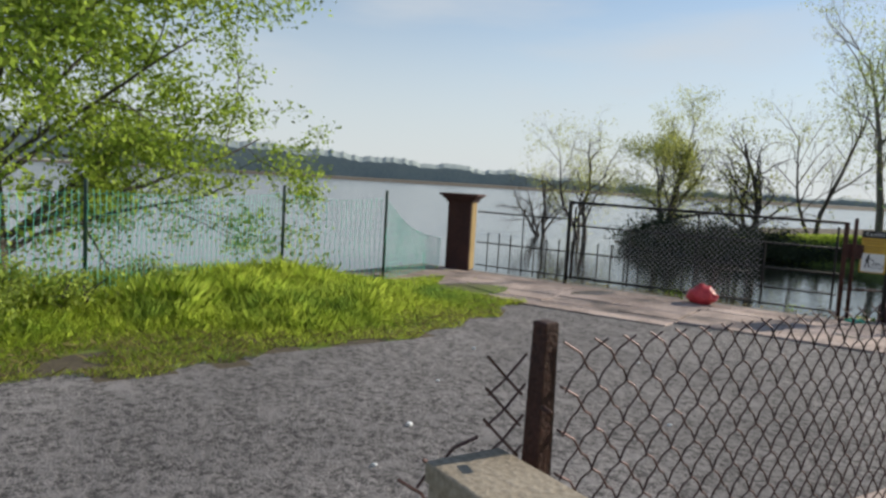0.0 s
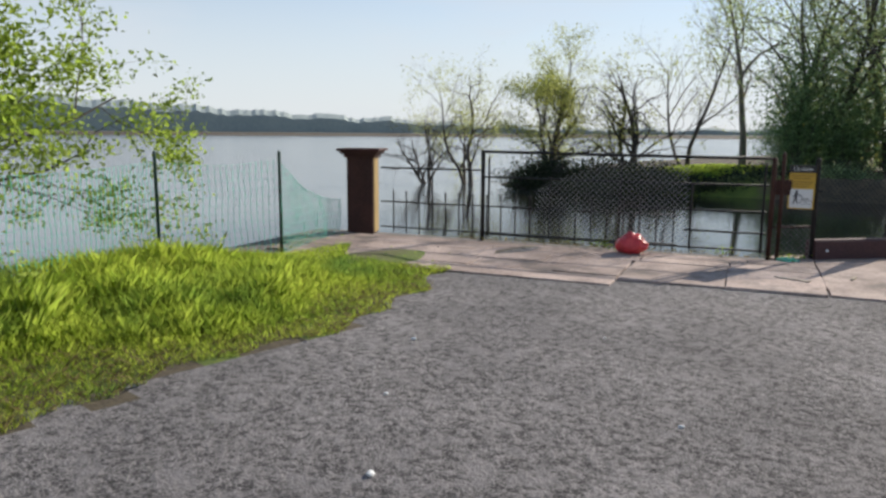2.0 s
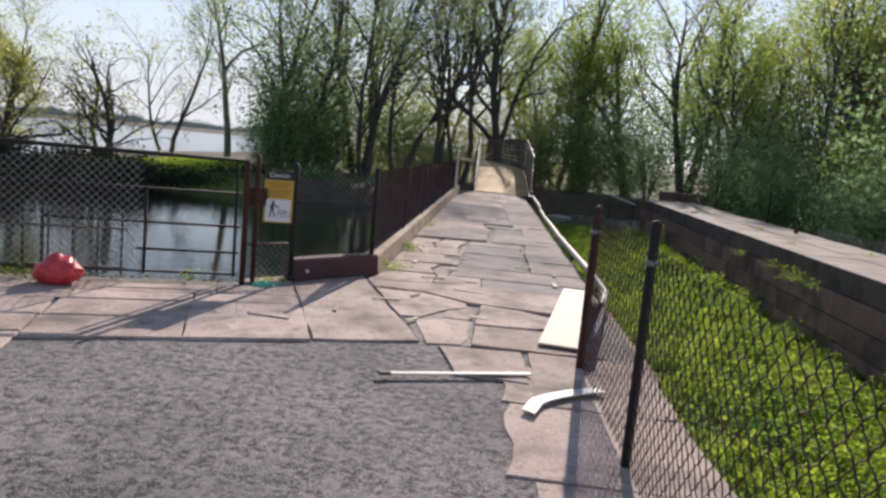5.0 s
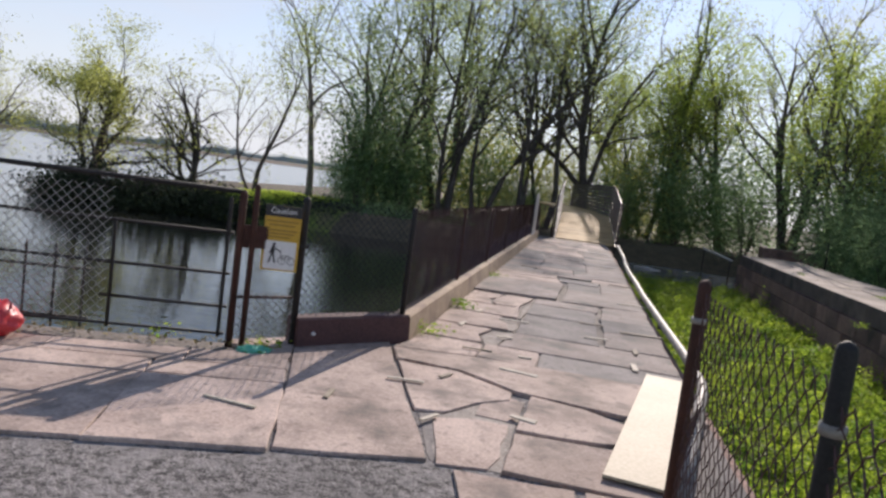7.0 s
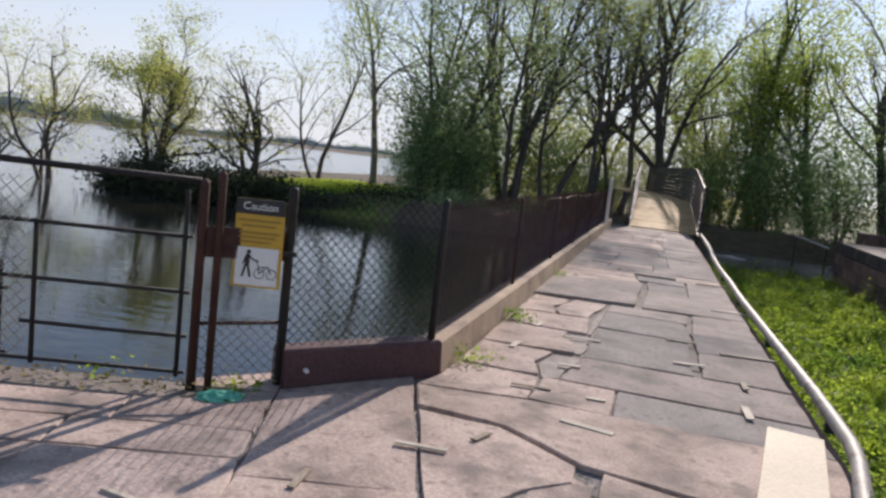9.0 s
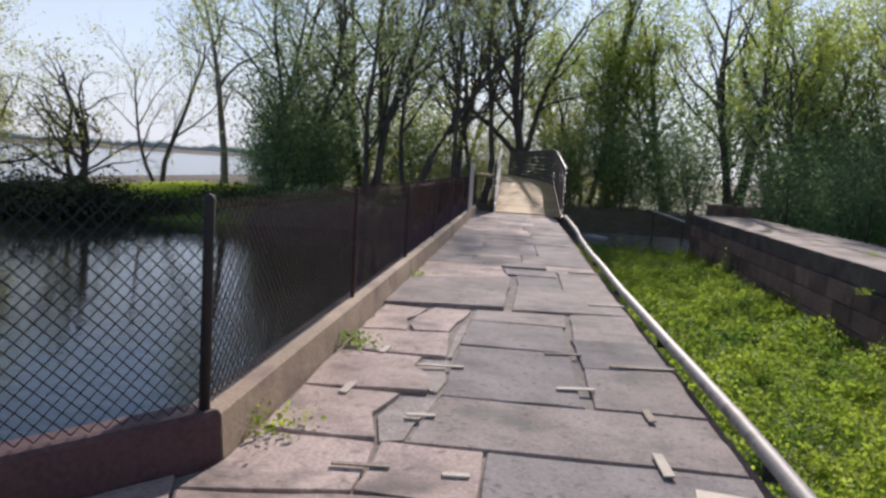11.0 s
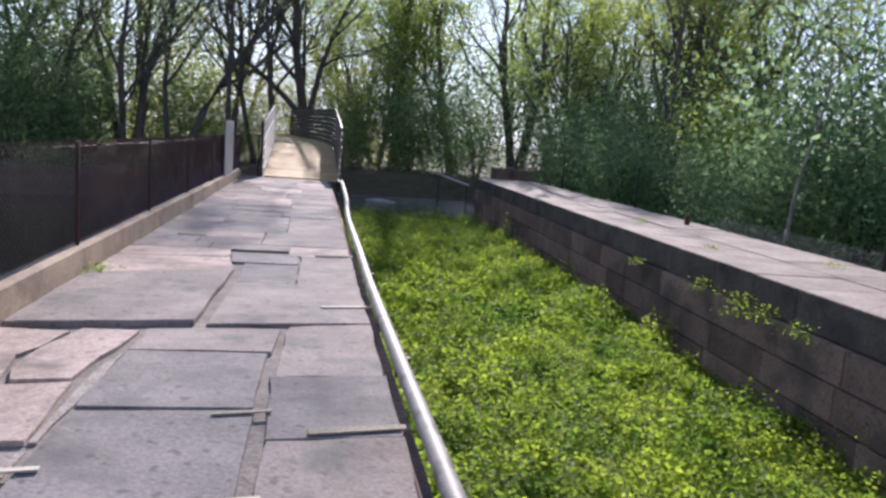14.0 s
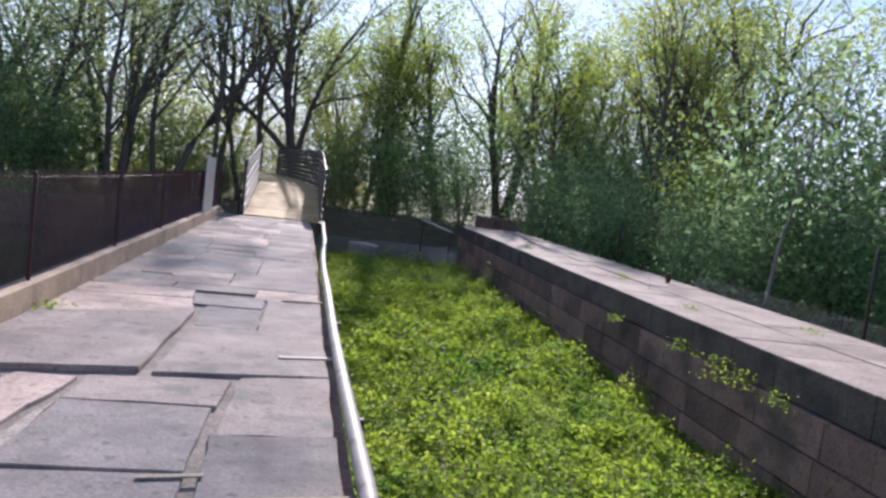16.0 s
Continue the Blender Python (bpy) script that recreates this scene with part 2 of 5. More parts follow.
# the open lake is ruffled by wind, the cove behind the gate lies calm
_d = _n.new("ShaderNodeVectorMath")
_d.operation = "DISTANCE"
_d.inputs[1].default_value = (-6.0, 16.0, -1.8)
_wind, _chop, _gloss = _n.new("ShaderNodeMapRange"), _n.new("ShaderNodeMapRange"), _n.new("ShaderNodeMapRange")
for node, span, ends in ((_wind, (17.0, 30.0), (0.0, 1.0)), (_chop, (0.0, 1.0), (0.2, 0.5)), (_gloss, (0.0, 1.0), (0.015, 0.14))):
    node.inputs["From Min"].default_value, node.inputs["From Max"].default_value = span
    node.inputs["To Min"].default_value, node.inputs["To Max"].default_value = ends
# paler base colour on the open lake stands in for reflected sky brightness
_sky_sheen = _n.new("ShaderNodeMixRGB")
_sky_sheen.inputs[1].default_value, _sky_sheen.inputs[2].default_value = (0.028, 0.028, 0.022, 1), (0.21, 0.22, 0.22, 1)
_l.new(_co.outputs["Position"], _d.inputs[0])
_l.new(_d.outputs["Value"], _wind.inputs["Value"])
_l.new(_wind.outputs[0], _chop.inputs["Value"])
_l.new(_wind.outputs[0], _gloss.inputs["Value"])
_l.new(_wind.outputs[0], _sky_sheen.inputs[0])
_l.new(_sky_sheen.outputs[0], _p.inputs["Base Color"])
_l.new(_gloss.outputs[0], _p.inputs["Roughness"])
_l.new(_chop.outputs[0], _b.inputs["Strength"])
_l.new(_co.outputs["Position"], _m.inputs["Vector"])
_l.new(_m.outputs[0], _w.inputs["Vector"])
_l.new(_w.outputs["Fac"], _b.inputs["Height"])
_l.new(_b.outputs[0], _p.inputs["Normal"])


# ---------- mesh helpers ----------
def mesh_ob(name, verts, faces, mat, parent=None, label="", smooth=False):
    me = bpy.data.meshes.new(name)
    me.from_pydata([tuple(v) for v in verts], [], faces)
    me.materials.append(mat)
    if smooth:
        me.polygons.foreach_set("use_smooth", [True] * len(me.polygons))
    me.update()
    ob = new(name, me)
    if parent:
        ob.parent = parent
    if label:
        tagged(ob, label)
    return ob


def part(name, bm, mat, parent=None, label="", smooth=False):
    me = bpy.data.meshes.new(name)
    bmesh.ops.recalc_face_normals(bm, faces=bm.faces)
    bm.to_mesh(me)
    bm.free()
    me.materials.append(mat)
    if smooth:
        me.polygons.foreach_set("use_smooth", [True] * len(me.polygons))
    ob = new(name, me)
    if parent:
        ob.parent = parent
    if label:
        tagged(ob, label)
    return ob


def thing(name, at, label, category, group="", kind="", turn=0.0):
    ob = new(name)
    ob.matrix_basis = pose(*at, 0, 0, turn)
    return tagged(ob, label, category, group, kind)


def boxes(bm, *specs, bevel=0.0):
    """Adds boxes (centre, size, turn about z) to bm; bevelled where asked."""
    for c, s, *turn in specs:
        r = bmesh.ops.create_cube(bm, size=1, matrix=pose(*c, 0, 0, turn[0] if turn else 0) @ Matrix.Diagonal((*s, 1)))
        if bevel:
            es = {e for v in r["verts"] for e in v.link_edges}
            bmesh.ops.bevel(bm, geom=list(es), offset=bevel, segments=2, affect="EDGES", profile=0.6)
    return bm


def box(c, s, turn=0.0, bevel=0.0):
    return boxes(bmesh.new(), (c, s, turn), bevel=bevel)


def tube_data(tubes, sides=6, cap=True):
    """Verts and faces of tapered tubes, each (points, radii)."""
    vs, fs = [], []
    for pts, rad in tubes:
        pts = np.asarray(pts, float)
        n = len(pts)
        rad = np.broadcast_to(rad, n)
        t = np.gradient(pts, axis=0)
        t /= np.linalg.norm(t, axis=1)[:, None] + 1e-9
        ref = np.where(np.abs(t[:, 2:3]) > 0.9, np.array([[1.0, 0, 0]]), np.array([[0, 0, 1.0]]))
        u = np.cross(t, ref)
        u /= np.linalg.norm(u, axis=1)[:, None] + 1e-9
        v = np.cross(t, u)
        base = len(vs)
        ang = np.arange(sides) * (2 * math.pi / sides)
        ring = pts[:, None] + rad[:, None, None] * (np.cos(ang)[None, :, None] * u[:, None] + np.sin(ang)[None, :, None] * v[:, None])
        vs.extend(ring.reshape(-1, 3).tolist())
        for i in range(n - 1):
            for k in range(sides):
                a, b = base + i * sides + k, base + i * sides + (k + 1) % sides
                fs.append((a, b, b + sides, a + sides))
        if cap:
            fs.append(tuple(base + k for k in reversed(range(sides))))
            fs.append(tuple(base + (n - 1) * sides + k for k in range(sides)))
    return vs, fs


def tube(name, pts, rad, mat, parent=None, label="", sides=10, smooth=True):
    return mesh_ob(name, *tube_data([(pts, rad)], sides), mat, parent, label, smooth)


def quads_ob(name, quads, mat, parent=None, label=""):
    """One mesh of loose quads, an array n x 4 x 3."""
    n = len(quads)
    me = bpy.data.meshes.new(name)
    me.vertices.add(4 * n)
    me.vertices.foreach_set("co", np.asarray(quads, np.float32).ravel())
    me.loops.add(4 * n)
    me.loops.foreach_set("vertex_index", np.arange(4 * n, dtype=np.int32))
    me.polygons.add(n)
    me.polygons.foreach_set("loop_start", np.arange(0, 4 * n, 4, dtype=np.int32))
    me.update(calc_edges=True)
    me.materials.append(mat)
    ob = new(name, me)
    if parent:
        ob.parent = parent
    if label:
        tagged(ob, label)
    return ob


def leaf_quads(rng, centres, size, flat=0.0):
    n = len(centres)
    d = rng.normal(size=(n, 3))
    d /= np.linalg.norm(d, axis=1)[:, None]
    e = rng.normal(size=(n, 3))
    e[:, 2] *= 1 - flat
    d[:, 2] *= 1 - flat
    e -= d * np.sum(e * d, axis=1)[:, None]
    e /= np.linalg.norm(e, axis=1)[:, None] + 1e-9
    s = size * rng.uniform(0.6, 1.3, (n, 1))
    bend = rng.normal(size=(n, 3)) * s * 0.12
    return np.stack([centres - d * s * 0.6, centres + e * s * 0.33 + bend, centres + d * s * 0.6, centres - e * s * 0.33 + bend], 1)


def blade_quads(rng, roots, height, width, lean=0.35):
    n = len(roots)
    a = rng.uniform(0, 2 * math.pi, n)
    w = np.stack([np.cos(a), np.sin(a), np.zeros(n)], 1) * width * rng.uniform(0.6, 1.3, (n, 1))
    h = height * rng.uniform(0.45, 1.25, (n, 1))
    off = rng.normal(size=(n, 3)) * lean * h
    off[:, 2:] = h
    mid = roots + off * 0.55 * np.array([0.6, 0.6, 1.0])
    return np.stack([roots - w, roots + w, mid + w * 0.8, roots + off], 1)


# ---------- camera's surroundings: heights of the ground ----------
def smooth(a, b, x):
    t = np.clip((x - a) / (b - a), 0, 1)
    return t * t * (3 - 2 * t)


U = Vector((-0.944, -0.33, 0))       # along the gate, away from the walkway
V = Vector((0.33, -0.944, 0))        # from the gate towards the gravel
G0 = Vector((-1.3, -1.33, 0))        # the gate's hinge post
WATER_Z = -1.8


def uv(u, v, z=0.0):
    p = G0 + U * u + V * v
    return Vector((p.x, p.y, z))


def ground_z(x, y):
    """Height of the natural ground, without paving and walls."""
    x, y = np.asarray(x, float), np.asarray(y, float)
    gate_v = (x - G0.x) * V.x + (y - G0.y) * V.y
    land = smooth(-0.6, 0.3, gate_v) * smooth(-8.6, -6.0, x + 0.55 * np.clip(-10.5 - y, 0, 9)) * (1 - smooth(2.2, 2.9, x) * (1 - smooth(-7.2, -9.2, y)))
    z = -2.9 + land * 2.891
    trunk = smooth(2.75, 2.95, x) * smooth(10.4, 10.0, x) * smooth(33.5, 31.5, y) * smooth(-9.2, -7.4, y)
    z = np.where(trunk > 0.01, -2.9 + trunk * 1.0, z)
    right = smooth(10.5, 14.0, x) * smooth(60, 50, np.abs(y))
    z = np.maximum(z, -2.9 + right * (1.7 + 0.02 * np.clip(x - 12, 0, 60)))
    far_r = smooth(30, 36, y - 0.25 * np.clip(x, -60, 0) - 11 * smooth(1.5, 4, x) * smooth(24, 15, x)) * smooth(-29, -25, x + 0.1 * y)
    z = np.maximum(z, -2.9 + far_r * 2.2)
    far = smooth(900, 1100, np.hypot(x, y))
    z = np.maximum(z, -2.9 + far * 6)
    return z


# ---------- ground and water ----------
def grid_axis(steps):
    out = [steps[0][0]]
    for a, b, d in steps:
        out += list(np.arange(a + d, b + d * 0.5, d))
    return np.array(out)


gx = grid_axis([(-5000, -1000, 500), (-1000, -100, 90), (-100, -20, 5), (-20, 16, 0.3), (16, 60, 3), (60, 1000, 94), (1000, 5000, 500)])
gy = grid_axis([(-5000, -1000, 500), (-1000, -60, 94), (-60, -20, 4), (-20, 4, 0.3), (4, 60, 0.8), (60, 1000, 94), (1000, 5000, 500)])
XX, YY = np.meshgrid(gx, gy, indexing="ij")
ZZ = ground_z(XX, YY)
near = (np.abs(XX) < 30) & (np.abs(YY) < 60)
rough = np.array([noise.noise((a * 0.9, b * 0.9, 0)) for a, b in zip(XX.ravel(), YY.ravel())]).reshape(XX.shape)
soft_land = near & ((XX > 2.9) | (XX < -4))
ZZ = ZZ + np.where(soft_land, rough * 0.09, rough * 0.003)
ny = len(gy)
faces = [(i * ny + j, (i + 1) * ny + j, (i + 1) * ny + j + 1, i * ny + j + 1) for i in range(len(gx) - 1) for j in range(ny - 1)]
ground = mesh_ob("ground", np.stack([XX, YY, ZZ], -1).reshape(-1, 3), faces, GRAVEL, smooth=True)
ground.data.materials.append(TURF)
ground.data.materials.append(EARTH)


def is_gravel(x, y):
    edge = -2.5 - 0.55 * smooth(-9.5, -6.0, y) - 0.9 * smooth(-6.2, -5.0, y) + 0.15 * math.sin(y * 2.3) + 0.08 * math.sin(y * 7.1)
    return edge < x < 2.75 and y < (-0.3 if x > -2.6 else -1.9)


for f in ground.data.polygons:
    c = f.center
    bare = is_gravel(c.x + 0.25 + 0.5 * noise.noise((c.x * 2, c.y * 2, 4)), c.y)
    bare = bare or (-4.5 < c.x < -2 and c.y < -5 and noise.noise((c.x * 0.9, c.y * 0.9, 5)) + 0.5 * noise.noise((c.x * 3.1, c.y * 3.1, 6)) > 0.34)
    f.material_index = 0 if is_gravel(c.x, c.y) else (2 if c.z < -2.2 or bare or (c.y > 18 and c.x < 2 and not (-22 < c.x < -11.5 and c.y < 47)) or c.y > 36 and c.x > 2 else 1)
tagged(ground, "dark grey gravel path and grassy banks", "ground", kind="structure")

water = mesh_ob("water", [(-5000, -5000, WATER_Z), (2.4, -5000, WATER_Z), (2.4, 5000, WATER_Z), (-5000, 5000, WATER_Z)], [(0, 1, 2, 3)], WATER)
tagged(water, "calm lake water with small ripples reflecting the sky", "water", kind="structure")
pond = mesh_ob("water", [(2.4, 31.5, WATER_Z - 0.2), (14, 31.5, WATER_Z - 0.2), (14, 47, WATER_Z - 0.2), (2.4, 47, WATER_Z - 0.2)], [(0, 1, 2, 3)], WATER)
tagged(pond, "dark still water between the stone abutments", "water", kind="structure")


# ---------- paving ----------
def clip_poly(poly, p, n):
    """The part of a convex polygon on the side of the line through p to which n points."""
    out = []
    for i, a in enumerate(poly):
        b = poly[(i + 1) % len(poly)]
        da, db = (a - p).dot(n), (b - p).dot(n)
        if da >= 0:
            out.append(a)
        if da * db < 0:
            out.append(a + (b - a) * (da / (da - db)))
    return out


def worn(poly, rng, chip=0.02):
    """A polygon with its sides broken into short, uneven runs."""
    out = []
    for i, a in enumerate(poly):
        b = poly[(i + 1) % len(poly)]
        n = max(1, min(6, int((b - a).length / 0.22)))
        for k in range(n):
            q = a.lerp(b, k / n)
            out.append(q + Vector((rng.uniform(-1, 1), rng.uniform(-1, 1))) * chip)
    return out


def slab(poly, z, thick, tilt, mat, parent):
    """One flagstone with a small chamfer round its top."""
    c = sum(poly, Vector((0, 0))) / len(poly)
    n = len(poly)
    zt = lambda q: z + tilt[0] * (q.x - c.x) + tilt[1] * (q.y - c.y)
    top = [Vector(((q - c).x * 0.99 + c.x, (q - c).y * 0.99 + c.y, zt(q))) for q in poly]
    mid = [Vector((q.x, q.y, zt(q) - 0.008)) for q in poly]
    low = [Vector((q.x, q.y, z - thick)) for q in poly]
    vs = top + mid + low
    fs = [tuple(range(n))] + [(i, n + i, n + (i + 1) % n, (i + 1) % n) for i in range(n)] + [(n + i, 2 * n + i, 2 * n + (i + 1) % n, n + (i + 1) % n) for i in range(n)]
    return mesh_ob("slab", vs, fs, mat, parent)


prng = random.Random(11)
bed = bmesh.new()
boxes(bed, ((1.39, 9.5, -0.515), (2.74, 28.0, 1.0)))
towpath = part("pavement", bed, MORTAR)
tagged(towpath, "mortar bed of the flagstone towpath", "pavement", kind="structure")
wedge_p, wedge_n = Vector((-0.04, -0.5)), Vector((0.94, 0.34))      # joint between plaza and towpath slabs


def flag(mat, *corners, z=None, chip=0.012, tilt=0.008, parent=None):
    """One flagstone from its plan corners, drawn in by half a joint."""
    poly = [Vector(q) for q in corners]
    c = sum(poly, Vector((0, 0))) / len(poly)
    poly = [q + (c - q).normalized() * 0.004 for q in poly]
    return slab(worn(poly, prng, chip), prng.uniform(0.008, 0.018) if z is None else z, 0.05, (prng.uniform(-tilt, tilt) * 0.5, prng.uniform(-tilt, tilt)), mat, parent or towpath)


# broken flagstones where the towpath meets the gravel
flag(SAND, (-0.05, -0.36), (0.74, -0.2), (0.74, 0.42), (0.02, 0.42), (0.02, -0.02))
flag(SAND, (0.75, -0.2), (1.33, -0.24), (1.33, 0.42), (0.76, 0.42))
flag(SLATE, (1.35, -0.25), (2.78, -0.2), (2.78, 0.43), (1.35, 0.43))
flag(SAND, (-0.05, -0.4), (0.9, -0.23), (2.78, -0.24), (2.78, -1.2), (2.3, -1.42), (1.8, -1.36), (1.24, -1.24), (0.7, -0.86), (0.1, -0.8), z=0.022)
flag(MORTAR_PALE, (1.0, -1.7), (1.34, -1.4), (1.31, -3.0), (0.9, -3.0), (0.66, -2.15), z=-0.006, chip=0.03)
flag(SAND, (0.12, -0.87), (0.68, -0.9), (1.2, -1.27), (1.2, -1.48), (0.98, -1.72), (0.78, -2.08), (0.57, -2.14))
flag(SAND, (1.36, -1.3), (1.8, -1.4), (2.12, -1.62), (2.24, -2.0), (1.92, -2.16), (1.32, -2.2), z=0.02)
flag(SAND, (1.2, -1.38), (1.31, -1.5), (1.28, -2.0), (1.02, -1.98), (0.98, -1.72), z=0.002, chip=0.025)
flag(SAND, (0.74, -2.2), (1.0, -2.06), (1.27, -2.06), (1.24, -2.95), (0.9, -3.02), z=0.002, chip=0.025)
flag(SAND, (1.31, -2.25), (2.34, -2.2), (2.44, -3.0), (1.3, -2.98))
flag(SLATE, (2.3, -1.5), (2.78, -1.25), (2.78, -3.0), (2.46, -3.0), (2.36, -2.1), z=0.0)
flag(SAND, (1.04, -3.1), (1.74, -3.04), (1.76, -3.9), (1.2, -3.8))
flag(SAND, (1.78, -3.04), (2.77, -3.04), (2.77, -4.0), (1.8, -3.94))
flag(SLATE, (0.62, -2.16), (0.72, -2.1), (0.9, -3.0), (0.86, -2.96), z=-0.006)
# the walkway proper
flag(FLAG_GREY, (0.88, 0.45), (2.78, 0.46), (2.78, 1.36), (0.99, 1.33))
flag(SLATE, (0.99, 1.36), (1.97, 1.37), (1.97, 2.79), (1.01, 2.79))
flag(SLATE, (1.01, 2.81), (1.97, 2.81), (1.98, 3.87), (1.05, 3.87))
flag(FLAG_GREY, (1.05, 3.89), (2.0, 3.89), (2.04, 4.52), (1.07, 4.42))
flag(FLAG_GREY, (2.04, 1.38), (2.78, 1.38), (2.78, 2.42), (2.05, 2.38))
flag(SLATE, (2.05, 2.4), (2.78, 2.44), (2.78, 3.42), (2.03, 3.36))
flag(FLAG_GREY, (2.06, 3.38), (2.78, 3.44), (2.78, 4.74), (2.1, 4.6))
flag(FLAG_GREY, (0.03, 4.44), (1.36, 4.64), (1.44, 6.9), (0.03, 6.4), z=0.036)
flag(FLAG_GREY, (1.45, 4.6), (2.78, 4.76), (2.78, 6.28), (1.5, 6.28))
flag(SLATE, (1.52, 6.3), (2.12, 6.3), (2.13, 7.4), (1.5, 7.4))
flag(FLAG_GREY, (2.14, 6.3), (2.78, 6.3), (2.78, 8.0), (2.15, 8.0))
flag(SAND, (0.03, 6.44), (1.43, 6.94), (1.3, 7.78), (0.03, 7.6))
flag(SLATE, (1.34, 7.42), (2.12, 7.42), (2.13, 8.0), (1.3, 8.0))
flag(SAND, (0.03, 7.62), (1.28, 7.8), (1.27, 8.36), (0.03, 8.3))
# cracked stones along the kerb
flag(SAND, (0.05, 0.46), (0.72, 0.46), (0.6, 0.86), (0.74, 1.3), (0.05, 1.28), chip=0.02)
flag(MORTAR_PALE, (0.74, 0.47), (0.86, 0.47), (0.96, 1.3), (0.78, 1.3), (0.64, 0.86), z=0.0, chip=0.03)
flag(SAND, (0.05, 1.33), (0.9, 1.4), (0.86, 1.8), (0.7, 2.0), (0.74, 2.3), (0.05, 2.3), chip=0.02)
flag(MORTAR_PALE, (0.9, 1.42), (0.97, 1.42), (0.99, 2.3), (0.78, 2.3), (0.74, 2.02), z=0.0, chip=0.03)
flag(SAND, (0.05, 2.36), (0.93, 2.36), (0.88, 3.2), (0.05, 3.08), chip=0.02)
flag(MORTAR_PALE, (0.94, 2.36), (0.99, 2.36), (1.03, 3.9), (0.92, 3.3), z=0.0, chip=0.02)
flag(SAND, (0.05, 3.14), (0.5, 3.2), (0.42, 3.7), (0.56, 4.36), (0.05, 4.36), chip=0.025)
flag(SAND, (0.52, 3.2), (0.88, 3.26), (1.0, 4.4), (0.6, 4.38), (0.45, 3.7), chip=0.025)
y = 8.02
while y < 23.0:
    cut = [0.03, 0.85 + prng.uniform(-0.25, 0.3), 1.8 + prng.uniform(-0.3, 0.25), 2.78]
    if prng.random() < 0.35:
        cut.pop(prng.choice([1, 2]))
    depth = min(prng.uniform(0.65, 1.3), 23.3 - y)
    for a, b in zip(cut, cut[1:]):
        half = y + depth * prng.uniform(0.4, 0.6)
        runs = [(y, half), (half, y + depth)] if depth > 1.0 and prng.random() < 0.4 else [(y, y + depth)]
        for ya, yb in runs:
            ya = ya + 0.32 if ya < 8.1 and a < 1.0 else ya
            flag(prng.choice([SAND, FLAG_GREY, FLAG_GREY, SLATE]), (a, ya), (b, ya), (b, yb), (a, yb))
    y += depth

bed = bmesh.new()
vs = [bed.verts.new(uv(u, v, z)) for z in (-0.022, -0.6) for u, v in ((-1.6, 2.3), (7.2, 2.75), (7.2, -0.12), (-0.6, -0.12))]
for f in ((0, 1, 2, 3), (7, 6, 5, 4), (0, 4, 5, 1), (1, 5, 6, 2), (2, 6, 7, 3), (3, 7, 4, 0)):
    bed.faces.new([vs[i] for i in f])
plaza = part("pavement", bed, MORTAR)
tagged(plaza, "worn pink sandstone paving in front of the gate", "pavement", kind="structure")
corner_bed = bmesh.new()
vs = [corner_bed.verts.new((x, y, z)) for z in (-0.024, -0.6) for x, y in ((-0.95, -1.12), (-0.02, -0.03), (0.6, -1.6), (-0.7, -2.0))]
for f in ((0, 1, 2, 3), (7, 6, 5, 4), (0, 4, 5, 1), (1, 5, 6, 2), (2, 6, 7, 3), (3, 7, 4, 0)):
    corner_bed.faces.new([vs[i] for i in f])
part("mortar_bed", corner_bed, MORTAR, plaza)
kerb_p, kerb_n = Vector((-0.8, -1.02)) + Vector((0.787, -0.617)) * 0.035, Vector((0.787, -0.617))


def plaza_flag(u0, u1, v0, v1, mat=SAND):
    """A paving slab of the space before the gate, cut along the towpath's joint and the kerb."""
    poly = [uv(a, b).xy for a, b in ((u0, v0), (u1, v0), (u1, v1), (u0, v1))]
    poly = clip_poly(poly, wedge_p, -wedge_n)
    poly = clip_poly(poly, kerb_p, kerb_n) if len(poly) >= 3 and v0 < 0.2 else poly
    if len(poly) >= 3:
        flag(mat, *poly, parent=plaza, tilt=0.004)


plaza_flag(-2.6, -0.57, -0.95, 1.235)
plaza_flag(-2.6, -0.57, 1.245, 2.3)
for v0, v1, us in ((0.0, 0.3, (-0.56, 0.7, 1.9, 3.0, 4.1, 5.2, 6.8)), (0.31, 0.68, (-0.56, 0.25, 1.3, 2.5, 3.4, 4.8, 5.9, 6.8)), (0.69, 1.05, (-0.56, 0.45, 1.55, 2.3, 3.7, 4.6, 5.6, 6.8)),
                   (1.06, 1.62, (1.62, 2.7, 3.6, 4.4, 5.5, 6.8)), (1.06, 2.34, (-0.56, 0.45, 1.6)), (1.63, 2.2, (1.62, 2.4, 3.5, 4.7, 5.8, 6.6)), (2.21, 2.7, (1.62, 3.0, 3.9, 5.1, 6.2))):
    for u0, u1 in zip(us, us[1:]):
        plaza_flag(u0, u1, v0, v1)
flag(SAND, uv(-0.56, -0.5).xy, uv(0.0, -0.14).xy, uv(0.0, -0.01).xy, uv(-0.56, -0.01).xy, parent=plaza)

bed = bmesh.new()
boxes(bed, ((2.2, -8.5, -0.52), (1.14, 9.0, 1.0)))
verge = part("pavement", bed, MORTAR)
tagged(verge, "broken concrete strip under the wire fence", "pavement", kind="structure")
y = -12.8
while y < -4.1:
    d = prng.uniform(0.8, 1.5)
    a = 1.72 + prng.uniform(-0.2, 0.1)
    poly = [Vector((a, y)), Vector((2.76, y)), Vector((2.76, y + d - 0.015)), Vector((a + prng.uniform(-0.12, 0.12), y + d - 0.015))]
    slab(worn(poly, prng, 0.035), prng.uniform(0.002, 0.006), 0.04, (0, 0), SAND, verge)
    y += d


